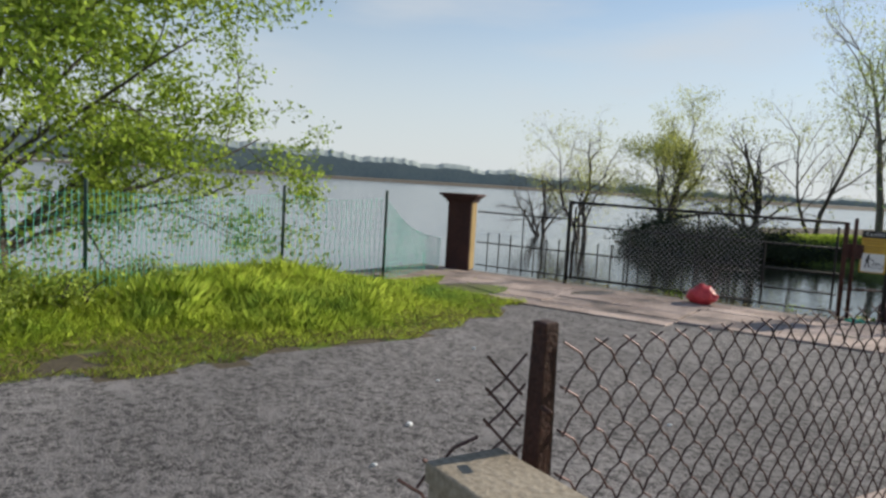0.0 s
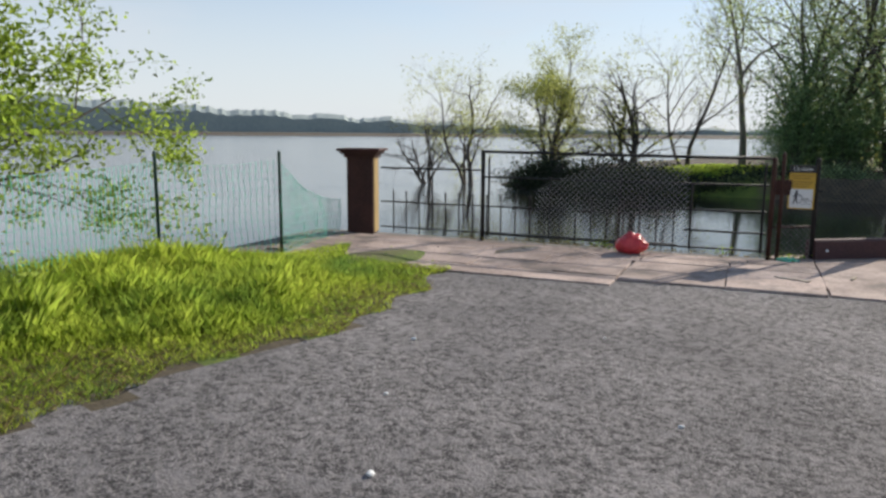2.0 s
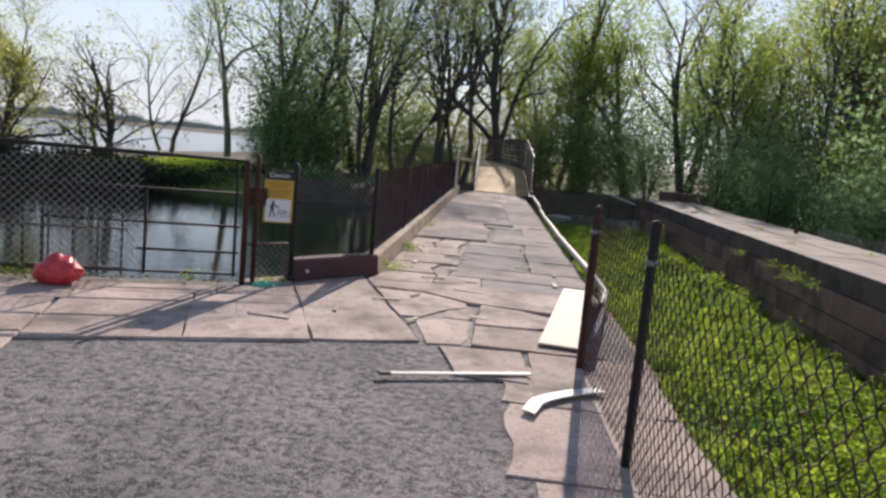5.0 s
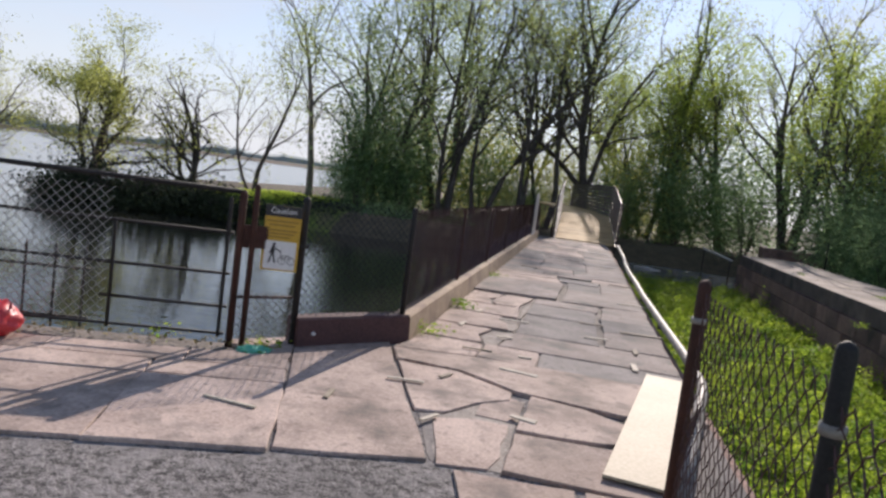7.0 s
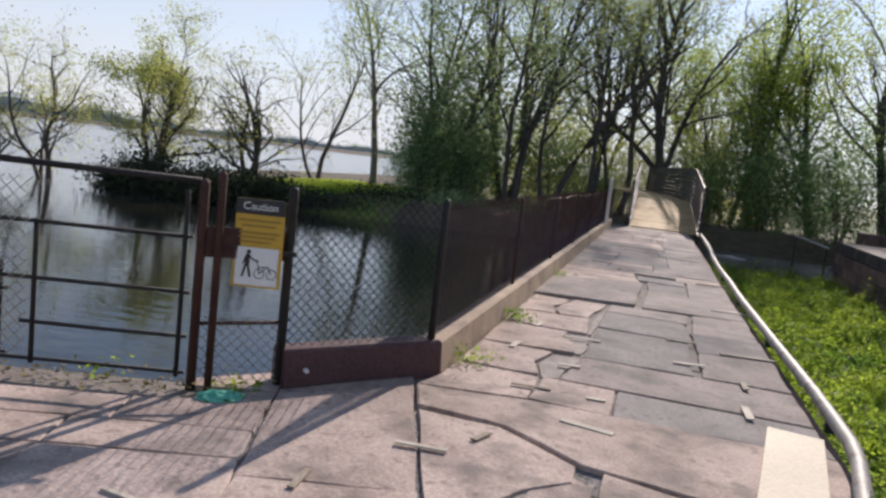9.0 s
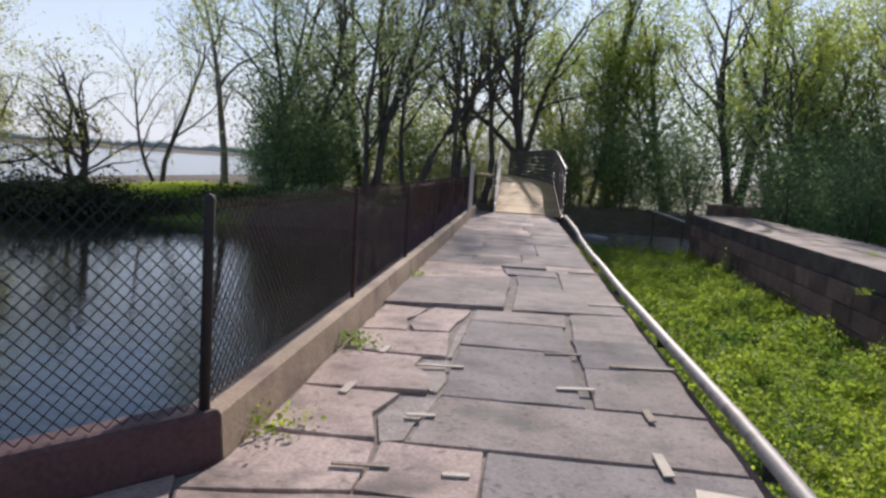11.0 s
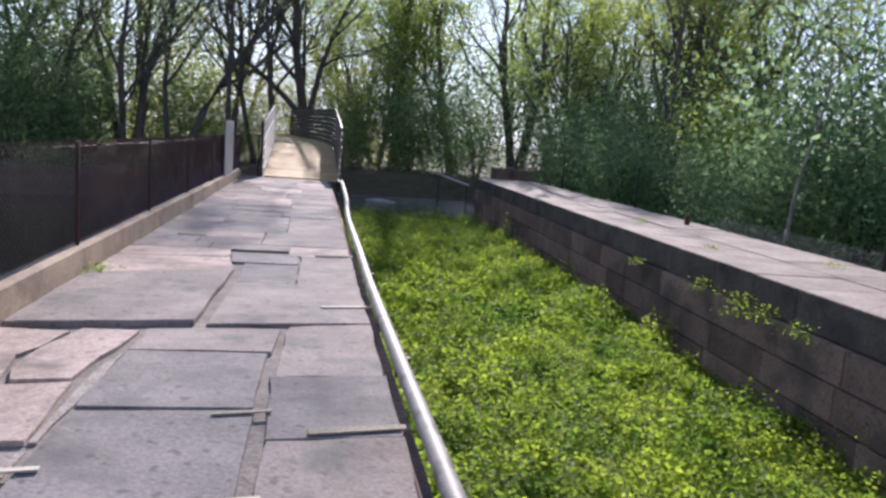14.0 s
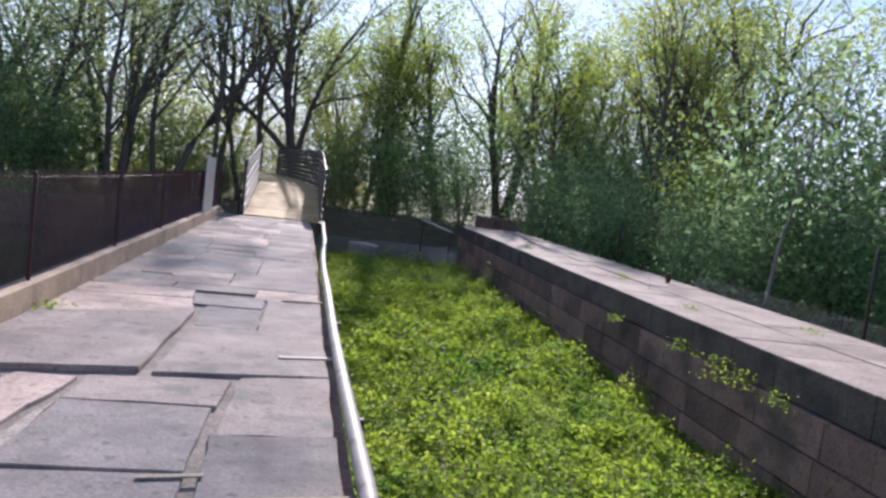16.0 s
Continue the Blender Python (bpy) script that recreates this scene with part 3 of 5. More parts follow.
# ---------- kerb and the far wall ----------
def kerb_run(name, a, b, h, w, mat, label):
    """A low wall with a slightly battered face between plan points a and b, to the left of which it stands."""
    a, b = Vector(a), Vector(b)
    d = (b - a).normalized()
    n = Vector((-d.y, d.x))
    bm = bmesh.new()
    ring = []
    L = (b - a).length
    steps = max(2, int(L / 1.6))
    for i in range(steps + 1):
        p = a + d * (L * i / steps)
        j = 0.008 * noise.noise((p.x * 3, p.y * 3, 5))
        prof = [(0.03, -0.3), (0.02, 0.0), (0.0 + j, h - 0.02), (-0.02, h + j), (-w + 0.02, h + j), (-w, h - 0.02), (-w, -1.9)]
        ring.append([bm.verts.new((p.x - n.x * q, p.y - n.y * q, z)) for q, z in prof])
    for r, s in zip(ring, ring[1:]):
        for k in range(len(r) - 1):
            bm.faces.new((r[k], r[k + 1], s[k + 1], s[k]))
    bm.faces.new(ring[0])
    bm.faces.new(ring[-1])
    ob = part(name, bm, mat)
    return tagged(ob, label, "kerb", kind="structure")


kerb_run("wall_west", (0, 0), (0, 22.6), 0.265, 0.2, KERB, "tan stone kerb beneath the wire fence")
kerb_run("wall_gate", (-0.8, -1.02), (-0.002, -0.002), 0.262, 0.2, KERB_RED, "dark red painted kerb at the fence corner")

wall = part("wall_east", box((10.2, 9.2, -1.56), (2.7, 47.0, 3.0)), MORTAR)
tagged(wall, "old brownstone aqueduct wall with weathered coping", "wall", kind="structure")
brng = random.Random(5)


def darken_sides(ob):
    """Darker colour on a coping stone's upright faces: their shade painted in, with stains."""
    ob.data.materials.append(COPING_SHADED_SIDE)
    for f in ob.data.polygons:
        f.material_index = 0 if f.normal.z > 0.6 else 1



rows = [(-0.52, -0.0, 0.06), (-1.02, -0.53, 0.0), (-1.5, -1.03, 0.0), (-2.1, -1.51, 0.0)]
for z0, z1, proud in rows:
    y = -14.2 + brng.uniform(0, 0.8)
    while y < 32.6:
        L = brng.uniform(0.9, 1.9)
        y1 = min(y + L, 32.75)
        if y1 - y > 0.2:
            if z1 == 0:
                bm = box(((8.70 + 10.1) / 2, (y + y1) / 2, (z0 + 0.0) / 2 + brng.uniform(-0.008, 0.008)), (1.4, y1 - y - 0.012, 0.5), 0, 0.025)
                darken_sides(part("coping_stone", bm, COPING, wall))
                bm = box(((10.12 + 11.65) / 2, (y + y1) / 2 + 0.3, -0.25 + brng.uniform(-0.012, 0.004)), (1.5, y1 - y - 0.012, 0.5), 0, 0.02)
                part("coping_stone", bm, COPING, wall)
            else:
                bm = box((8.77 + brng.uniform(-0.015, 0.012), (y + y1) / 2, (z0 + z1) / 2), (0.24, y1 - y - 0.014, z1 - z0 - 0.014), 0, 0.012)
                part("stone", bm, BROWNSTONE, wall)
        y = y1
wall.matrix_basis = pose(8.7, 6, 0) @ pose(0, 0, 0, 0, 0, -3.0) @ pose(-8.72, -6, 0.03)


# ---------- wire fences ----------
def chain_mesh(name, p0, p1, z0, h, cell, r, mat, parent, label="", top=None):
    """Woven diamond wire between two plan points: two families of strands, with twisted ends above. top: a function of the
    distance along that lowers the upper edge."""
    p0, p1 = Vector(p0), Vector(p1)
    L = (p1 - p0).length
    d = (p1 - p0) / L
    n = Vector((-d.y, d.x))
    tubes = []
    height = lambda s: top(s) if top else h
    for sign in (1, -1):
        s = -h
        while s < L + h:
            pts = []
            k = 0
            steps = max(2, int(round(h / (cell / 2))))
            for k in range(steps + 1):
                z = h * k / steps
                q = s + sign * z
                if -1e-6 <= q <= L and z <= height(q) + 1e-6:
                    off = r * (0.9 if (k % 2) == (sign > 0) else -0.9) + 0.006 * noise.noise((q * 2, z * 2, 3))
                    if cell > 0.09 and pts:
                        qm, zm = q - sign * cell / 4 * (h / steps) / (cell / 2), z - h / steps / 2
                        pts.append((p0.x + d.x * qm, p0.y + d.y * qm, z0 + zm + 0.11 * cell))
                    pts.append((p0.x + d.x * q + n.x * off, p0.y + d.y * q + n.y * off, z0 + z))
            if len(pts) > 1:
                if len(pts) > 4 and cell < 0.09:
                    pts = [pts[0], pts[len(pts) // 2], pts[-1]]
                a, b = Vector(pts[-2]), Vector(pts[-1])
                pts.append(tuple(b + (b - a).normalized() * 0.03))
                tubes.append((pts, r))
            s += cell
    return mesh_ob(name, *tube_data(tubes, 4 if cell > 0.09 else 3, False), mat, parent, label)


def post(name, x, y, z0, z1, r, mat, parent, label=""):
    pts = [(x, y, z0), (x, y, z1 - r), (x, y, z1 - r * 0.4), (x, y, z1)]
    return tube(name, pts, [r, r, r * 0.85, r * 0.25], mat, parent, label, 10)


def collar(x, y, z, r, mat, parent):
    return tube("clamp", [(x, y, z - 0.015), (x, y, z + 0.015)], r * 1.25, mat, parent, "", 10)


fence = thing("chain_link_fence", (0, 0, 0), "brown chain-link fence along the towpath kerb", "fence")
for i in range(8):
    post("post", -0.09, 3.3 * i, 0.24, 1.36 if i == 0 else 1.32, 0.028 if i == 0 else 0.02, IRON if i == 0 else RUST, fence)
post("post", 0.5, 23.2, 0.0, 1.4, 0.028, IRON, fence)
for i in range(7):
    y0 = 3.3 * i
    chain_mesh("wire_mesh", (-0.09, y0 + 0.02), (-0.09, min(y0 + 3.28, 23.2)), 0.29, 1.02, 0.07 if i < 2 else 0.055, 0.0036 if i < 2 else 0.0045, WIRE, fence)
tube("tension_wire", [(-0.09, 0, 1.28), (-0.085, 11, 1.26), (-0.09, 23.1, 1.28)], 0.004, WIRE, fence)
chain_mesh("wire_mesh", (-0.09, 23.1), (0.5, 23.3), 0.1, 1.25, 0.06, 0.003, WIRE, fence)
panel = part("grey_panel", box((-0.02, 19.4, 0.98), (0.02, 1.9, 1.5), 0, 0.004), GREY_SHEET)
tagged(panel, "grey metal sheet fixed to the wire fence", "panel")

corner_fence = thing("chain_link_fence", (0, 0, 0), "black chain-link fence panel on the dark red kerb", "fence")
post("post", -0.86, -0.98, 0.0, 1.36, 0.032, IRON, corner_fence)
chain_mesh("wire_mesh", (-0.1, -0.03), (-0.86, -0.98), 0.27, 1.04, 0.075, 0.0036, IRON, corner_fence)

right_fence = thing("chain_link_fence", (0, 0, 0), "rusty chain-link fence beside the gravel path", "fence")
post_a = post("post", 2.2, -3.3, -0.02, 1.33, 0.034, RUST, right_fence)
post_b = post("post", 2.23, -5.16, -0.02, 1.38, 0.027, IRON, right_fence)
collar(2.2, -3.3, 1.12, 0.034, GALV, post_a)
collar(2.23, -5.16, 1.15, 0.027, GALV, post_b)
chain_mesh("wire_mesh", (2.2, -3.3), (2.23, -5.16), 0.03, 1.22, 0.1, 0.003, WIRE, right_fence)
chain_mesh("wire_mesh", (2.23, -5.16), (2.12, -10.68), 0.03, 1.19, 0.1, 0.003, WIRE, right_fence)
chain_mesh("wire_mesh", (2.2, -3.3), (2.84, -0.6), 0.03, 0.5, 0.1, 0.003, WIRE, right_fence, top=lambda s: max(0.12, 0.5 - 0.16 * s))

wood_post = thing("fence_post", (2.09, -10.72, 0), "weathered brown timber fence post with pointed top", "post")
bm = box((0, 0, 0.6), (0.075, 0.075, 1.3), 0, 0.008)
for vert in bm.verts:
    if vert.co.z > 1.23:
        vert.co.x *= 0.55
        vert.co.y *= 0.55
        vert.co.z += 0.03
part("shaft", bm, RUST, wood_post)
tube("nail", [(0.035, -0.03, 1.1), (0.075, -0.045, 1.1)], 0.006, RUST, wood_post)
curl = thing("wire_mesh", (0, 0, 0), "curled torn end of chain-link mesh on the timber post", "wire mesh")
chain_mesh("strands", (2.06, -10.75), (2.03, -10.84), 0.1, 1.08, 0.07, 0.0036, WIRE, curl)
chain_mesh("strands", (2.03, -10.84), (1.95, -10.99), 0.1, 1.06, 0.1, 0.0038, WIRE, curl, top=lambda s: 1.03 - 0.9 * s)

plank = thing("plank", (2.05, -10.9, 0), "weathered grey timber plank on posts beside the fence", "plank", turn=-5)
part("board", box((0.48, 0, 0.978), (0.96, 0.19, 0.045), 0, 0.006), OLD_WOOD, plank)
part("apron", box((0.48, -0.075, 0.905), (0.94, 0.03, 0.1), 0, 0.004), OLD_WOOD, plank)
for sx in (0.12, 0.84):
    part("leg", box((sx, 0, 0.46), (0.08, 0.09, 0.98), 0, 0.006), OLD_WOOD, plank)

# pipe along the towpath's open side
pipe = thing("guard_pipe", (0, 0, 0), "dull galvanised steel pipe along the towpath edge", "pipe")
pts = [(2.3, -3.15, 0.1), (2.5, -2.1, 0.115), (2.72, -1.0, 0.12), (2.82, -0.5, 0.12), (2.86, -0.15, 0.12), (2.87, 0.3, 0.12)]
pts += [(2.87 + 0.012 * math.sin(k * 0.9) + 0.3 * smooth(8, 22, k), k, 0.115 + 0.006 * math.sin(k * 1.7)) for k in range(1, 23)]
tube("tube", pts, 0.05, GALV, pipe, sides=12)
for k in range(0, 23, 3):
    part("bracket", box((2.9 + 0.3 * float(smooth(8, 22, k + 0.5)), k + 0.5, 0.05), (0.1, 0.05, 0.14), 0, 0.006), IRON, pipe)
edge = part("trim", box((2.815, 9.6, -0.55), (0.07, 26.0, 1.06), 0, 0.01), BROWNSTONE)
tagged(edge, "stone edge of the towpath above the grass", "edging", kind="structure")


# ---------- gate, railings, pillar ----------
def along(u0, u1, z, r, mat, parent, name="rail", v=0.0, sag=0.0):
    a, b = uv(u0, v, z), uv(u1, v, z + sag)
    return tube(name, [tuple(a), tuple((a + b) / 2 + Vector((0, 0, -0.004))), tuple(b)], r, mat, parent, "", 8)


gate = thing("field_gate", (0, 0, 0), "black iron double gate with torn wire mesh", "gate")
gl = 4.12
for u, m, r, z1 in ((-0.11, RUST, 0.026, 1.42), (0.0, RUST, 0.032, 1.36), (gl, IRON, 0.034, 1.4)):
    q = uv(u, 0)
    post("post", q.x, q.y, -0.02, z1, r, m, gate)
for u, z1 in ((0.1, 1.28), (1.02, 1.0), (2.0, 1.33), (3.05, 1.0), (4.02, 1.3)):
    q = uv(u, 0)
    post("upright", q.x, q.y, 0.06, z1, 0.016, IRON, gate)
along(0.02, gl, 1.34, 0.022, IRON, gate, sag=0.03)
for z, u0, u1 in ((0.98, 0.05, gl), (0.62, 0.05, 2.0), (0.33, 0.05, 1.1), (0.09, 0.05, gl)):
    along(u0, u1, z, 0.014, IRON, gate)
pa, pb = uv(1.04, 0.03), uv(3.25, 0.03)
chain_mesh("wire_mesh", pa.xy, pb.xy, 0.12, 1.16, 0.085, 0.0036, MESH_WIRE, gate, top=lambda s: 1.14 if s < 1.2 else 1.14 - 0.42 * (s - 1.2))
pa, pb = uv(3.25, 0.03), uv(4.05, 0.03)
chain_mesh("wire_mesh", pa.xy, pb.xy, 0.12, 0.5, 0.085, 0.003, WIRE, gate, top=lambda s: 0.45 - 0.2 * s)
wicket = thing("wicket_gate", (0, 0, 0), "narrow black iron wicket beside the gate", "gate")
for z in (0.42, 0.92):
    a, b = uv(0.02, 0), Vector((-0.86, -0.98, 0))
    tube("rail", [(a.x, a.y, z), (b.x, b.y, z + 0.02)], 0.014, RUST, wicket, "", 8)
part("plate", box((-1.08, -1.155, 0.96), (0.52, 0.012, 0.2), 38.5, 0.002), RUST, wicket, "rusty iron plate")
chain_mesh("wire_mesh", uv(-0.02, 0.0).xy, (-0.87, -1.0), 0.03, 0.42, 0.075, 0.003, GALV, wicket)

railing = thing("picket_railing", (0, 0, 0), "low black iron railing with spear-topped pickets", "railing")
for u0, u1 in ((1.2, gl), (gl, 5.95)):
    along(u0, u1, 0.52, 0.012, IRON, railing, v=-0.05)
    along(u0, u1, 0.1, 0.012, IRON, railing, v=-0.05)
along(gl, 5.95, 1.08, 0.014, IRON, railing, v=-0.05)
u = 1.25
k = 0
while u < 5.9:
    q = uv(u, -0.05)
    h = 1.22 if u > gl and k % 4 == 0 else 0.72
    tube("picket", [(q.x, q.y, 0), (q.x, q.y, h - 0.07), (q.x, q.y, h - 0.05), (q.x, q.y, h)], [0.011, 0.011, 0.017, 0.003], IRON, railing, "", 6)
    u += 0.235
    k += 1

pc = uv(6.28, -0.02)
pillar = thing("gate_pillar", (pc.x, pc.y, 0), "dark red stone gate pillar with moulded cap", "pillar", turn=36)
part("shaft", box((0, 0, 0.62), (0.44, 0.44, 1.3), 0, 0.015), PILLAR, pillar)
# the sunlit east side of the pillar, drawn as a thin ochre panel
part("trim", box((0.226, 0, 0.62), (0.016, 0.34, 1.24), 0, 0.004), PILLAR_SUNLIT, pillar, "thin ochre panel painted as the sunlit side")
bm = bmesh.new()
boxes(bm, ((0, 0, 1.27), (0.52, 0.52, 0.06)), ((0, 0, 1.325), (0.62, 0.62, 0.05)), ((0, 0, 1.37), (0.72, 0.72, 0.045)), bevel=0.012)
part("cap", bm, PILLAR, pillar)

# sign at the wicket
ang = 199.3
sign = thing("caution_sign", (-1.0, -1.14, 0.0), "yellow caution sign with walk-your-bicycle picture", "sign", turn=ang - 180)
part("board", box((0, 0, 0.97), (0.315, 0.012, 0.58), 0, 0.003), SIGN_YELLOW, sign)
header = part("header", box((0, -0.009, 1.21), (0.315, 0.008, 0.1), 0, 0.001), SIGN_BLACK, sign)
picture = part("picture_panel", box((0, -0.009, 0.82), (0.275, 0.008, 0.25), 0, 0.012), SIGN_WHITE, sign)
part("strap", box((0, 0.014, 0.92), (0.5, 0.012, 0.03), 0, 0.001), IRON, sign)


def letters(text, at, size, mat, parent):
    cu = bpy.data.curves.new("lettering", "FONT")
    cu.body, cu.size, cu.align_x, cu.extrude = text, size, "CENTER", 0.001
    tmp = bpy.data.objects.new("lettering", cu)
    me = bpy.data.meshes.new_from_object(tmp)
    bpy.data.objects.remove(tmp)
    me.materials.append(mat)
    ob = new("lettering", me)
    ob.parent = parent
    ob.matrix_basis = pose(*at, 90, 0, 0)
    return ob


letters("Caution", (0, -0.0145, 1.19), 0.07, SIGN_WHITE, header)
for i, (w, z) in enumerate(((0.27, 1.12), (0.22, 1.085), (0.28, 1.04), (0.24, 1.01), (0.2, 0.98))):
    part("text_bar", box((-0.005 * i, -0.008, z), (w, 0.006, 0.013)), SIGN_OCHRE, sign)
# pictogram: a walker pushing a bicycle
bm = bmesh.new()
bmesh.ops.create_cone(bm, cap_ends=True, segments=16, radius1=0.014, radius2=0.014, depth=0.004, matrix=pose(-0.055, -0.0145, 0.915, 90))
for (x0, z0, x1, z1, w) in ((-0.058, 0.9, -0.062, 0.835, 0.03), (-0.066, 0.84, -0.09, 0.75, 0.015), (-0.058, 0.84, -0.038, 0.75, 0.015), (-0.05, 0.885, 0.005, 0.85, 0.01), (-0.07, 0.885, -0.09, 0.83, 0.01),
                            (0.005, 0.86, 0.02, 0.775, 0.006), (0.02, 0.82, 0.075, 0.82, 0.006), (0.075, 0.83, 0.095, 0.775, 0.006), (0.02, 0.775, 0.07, 0.82, 0.006), (0.0, 0.862, 0.016, 0.862, 0.006)):
    L = math.hypot(x1 - x0, z1 - z0)
    bmesh.ops.create_cube(bm, size=1, matrix=Matrix.Translation(((x0 + x1) / 2, -0.0145, (z0 + z1) / 2)) @ Euler((0, -math.atan2(z1 - z0, x1 - x0), 0)).to_matrix().to_4x4() @ Matrix.Diagonal((L, 0.004, w, 1)))
part("pictogram", bm, SIGN_BLACK, picture)
for cx in (0.02, 0.1):
    pts = [(cx + 0.032 * math.cos(a), -0.0145, 0.775 + 0.032 * math.sin(a)) for a in np.linspace(0, 2 * math.pi, 20)]
    tube("wheel", pts, 0.003, SIGN_BLACK, picture, "", 5)

# ---------- things lying about ----------
bagp = uv(1.75, 0.42)
bm = bmesh.new()
bmesh.ops.create_icosphere(bm, subdivisions=4, radius=1)
for vt in bm.verts:
    c = vt.co.copy()
    w = 0.16 * noise.noise(c * 2.1) + 0.07 * noise.noise(c * 6)
    vt.co = Vector((c.x * 0.25, c.y * 0.19, max(-0.99, c.z) * 0.15 + (0.06 if c.z > 0.5 else 0) * (1 - abs(c.x)))) * (1 + w)
    vt.co.z = max(vt.co.z + 0.12, 0.0) + 0.016
    if c.z > 0.8:
        vt.co.z += 0.06 * abs(noise.noise(c * 9))
bag = part("plastic_bag", bm, BAG_RED, None, "", True)
bag.matrix_basis = pose(bagp.x, bagp.y, 0.002, 0, 0, 20) @ Matrix.Diagonal((0.88, 0.88, 0.85, 1))
tagged(bag, "crumpled red plastic bag lying on the paving", "bag")

board = part("plywood_board", box((0, 0, 0.045), (0.36, 2.97, 0.02), 0, 0.003), PLY)
board.matrix_basis = pose(2.32, -1.38, 0, 0, 0, -9.9)
tagged(board, "cream plywood board lying on the flagstones", "board")
strip = part("metal_strip", box((0, 0, 0.03), (1.15, 0.05, 0.012), 0, 0.003), PALE_AND_SUNLIT)
strip.matrix_basis = pose(1.24, -3.88, 0, 0, 0, 19)
tagged(strip, "pale metal strip lying on broken paving", "strip")
part("end_cap", box((-0.56, 0, 0.034), (0.09, 0.06, 0.02), 0, 0.004), IRON, strip, "black end cap")
pts = [(1.72 + 0.55 * a, -4.55 + 0.62 * math.sqrt(a), 0.03) for a in np.linspace(0, 1, 9)]
bm = bmesh.new()
prev = None
for q in pts:
    pr = [bm.verts.new((q[0] + dx, q[1] + dy, q[2] + dz)) for dx, dy, dz in ((-0.04, 0.03, 0), (0.04, -0.03, 0), (0.04, -0.03, 0.012), (-0.04, 0.03, 0.012))]
    if prev:
        for k in range(4):
            bm.faces.new((prev[k], prev[(k + 1) % 4], pr[(k + 1) % 4], pr[k]))
    prev = pr
bent = part("bent_strip", bm, PALE_AND_SUNLIT)
tagged(bent, "bent white plastic strip on the ground", "strip")

chips_near = [(2.55, 2.5, 0.56, 0.06, 8), (2.64, 5.3, 0.55, 0.05, 10), (2.31, 0.45, 0.06, 0.3, 2), (1.91, 2.73, 0.32, 0.035, 9), (1.94, 1.73, 0.28, 0.045, 8), (0.92, 2.03, 0.37, 0.04, 9), (2.38, 1.28, 0.05, 0.24, 2),
              (0.92, 0.88, 0.18, 0.045, 7), (0.36, 1.29, 0.06, 0.25, -4), (0.72, 0.06, 0.3, 0.035, 6), (1.21, 0.06, 0.14, 0.05, 6), (0.42, 2.38, 0.05, 0.22, -8), (2.62, 8.1, 0.6, 0.06, 10), (0.3, 6.25, 0.36, 0.04, 12)]
chips_far = [(0.35, -1.5, 0.3, 0.035, 4), (0.62, -1.15, 0.04, 0.18, -20), (0.72, -2.3, 0.04, 0.2, -25), (1.2, -0.6, 0.36, 0.05, -12), (-0.05, -2.2, 0.04, 0.22, 5), (-0.55, -2.75, 0.4, 0.03, -8),
             (2.45, 12.2, 0.4, 0.05, 3), (0.6, 9.4, 0.4, 0.04, 0), (1.35, -1.95, 0.2, 0.06, -18)]
chips = chips_near + chips_far
for k, (x, y, sx, sy, a) in enumerate(chips):
    bm = box((0, 0, 0.009), (sx, sy, 0.011), 0, 0.002)
    for vt in bm.verts:
        vt.co.z += 0.01 * noise.noise((vt.co.x * 9 + k, vt.co.y * 9, 1))
        vt.co.y += 0.012 * noise.noise((vt.co.x * 11 + k, 2, 1))
    ob = part("wood_splinter", bm, CHIP if k % 3 else OLD_WOOD)
    ob.matrix_basis = pose(x, y, 0.016, 0, 0, a)
    tagged(ob, "pale broken strip of wood lying on the flagstones", "wood strip", "wood strips on the towpath")

# ---------- green netting fence by the lake ----------
net_fence = thing("garden_fence", (0, 0, 0), "green steel posts carrying loose green plastic netting", "fence")
gps = [(-4.0, -12.9), (-4.95, -10.25), (-6.65, -7.25), (-6.2, -5.75)]
for x, y in gps:
    post("post", x, y, -0.25, 1.4, 0.022, GREEN_STEEL, net_fence)
ends = gps + [(-7.35, -3.8)]
for i, (a, b) in enumerate(zip(ends, ends[1:])):
    a, b = Vector(a), Vector(b)
    L = (b - a).length
    d = (b - a) / L
    nrm = Vector((-d.y, d.x))
    tubes = []
    n = int(L / (0.075 if i < 3 else 0.06))
    for k in range(n + 1):
        s = L * k / n
        pts = []
        for zz in np.linspace(-0.35, 1.3 - 0.09 * math.sin(s / L * math.pi) - (0.75 * (s / L) ** 0.7 if i == 3 else 0), 9):
            o = 0.05 * noise.noise((s * 1.5, zz * 1.3, i * 7)) + 0.02 * noise.noise((s * 5, zz * 5, 2))
            e = s + 0.025 * noise.noise((s * 2, zz * 3, 9 + i))
            pts.append((a.x + d.x * e + nrm.x * o, a.y + d.y * e + nrm.y * o, zz))
        tubes.append((pts, 0.0042))
    for zz in np.arange(-0.3, 1.3, 0.11):
        pts = [(a.x + d.x * s + nrm.x * 0.05 * noise.noise((s * 1.5, zz * 1.3, i * 7)), a.y + d.y * s + nrm.y * 0.05 * noise.noise((s * 1.5, zz * 1.3, i * 7)), min(zz, 1.3 - 0.09 * math.sin(s / L * math.pi) - (0.75 * (s / L) ** 0.7 if i == 3 else 0))) for s in np.linspace(0, L, 12)]
        tubes.append((pts, 0.002))
    mesh_ob("netting", *tube_data(tubes, 3, False), NET, net_fence)
stone = part("quay_block", box((-6.55, -5.9, -0.45), (1.1, 1.5, 0.7), 25, 0.06), BROWNSTONE)
tagged(stone, "dark quay stone at the water's edge", "stone")

# ---------- footbridge at the end of the towpath ----------
bridge = thing("footbridge", (0, 0, 0), "weathered steel truss footbridge with timber deck", "bridge")


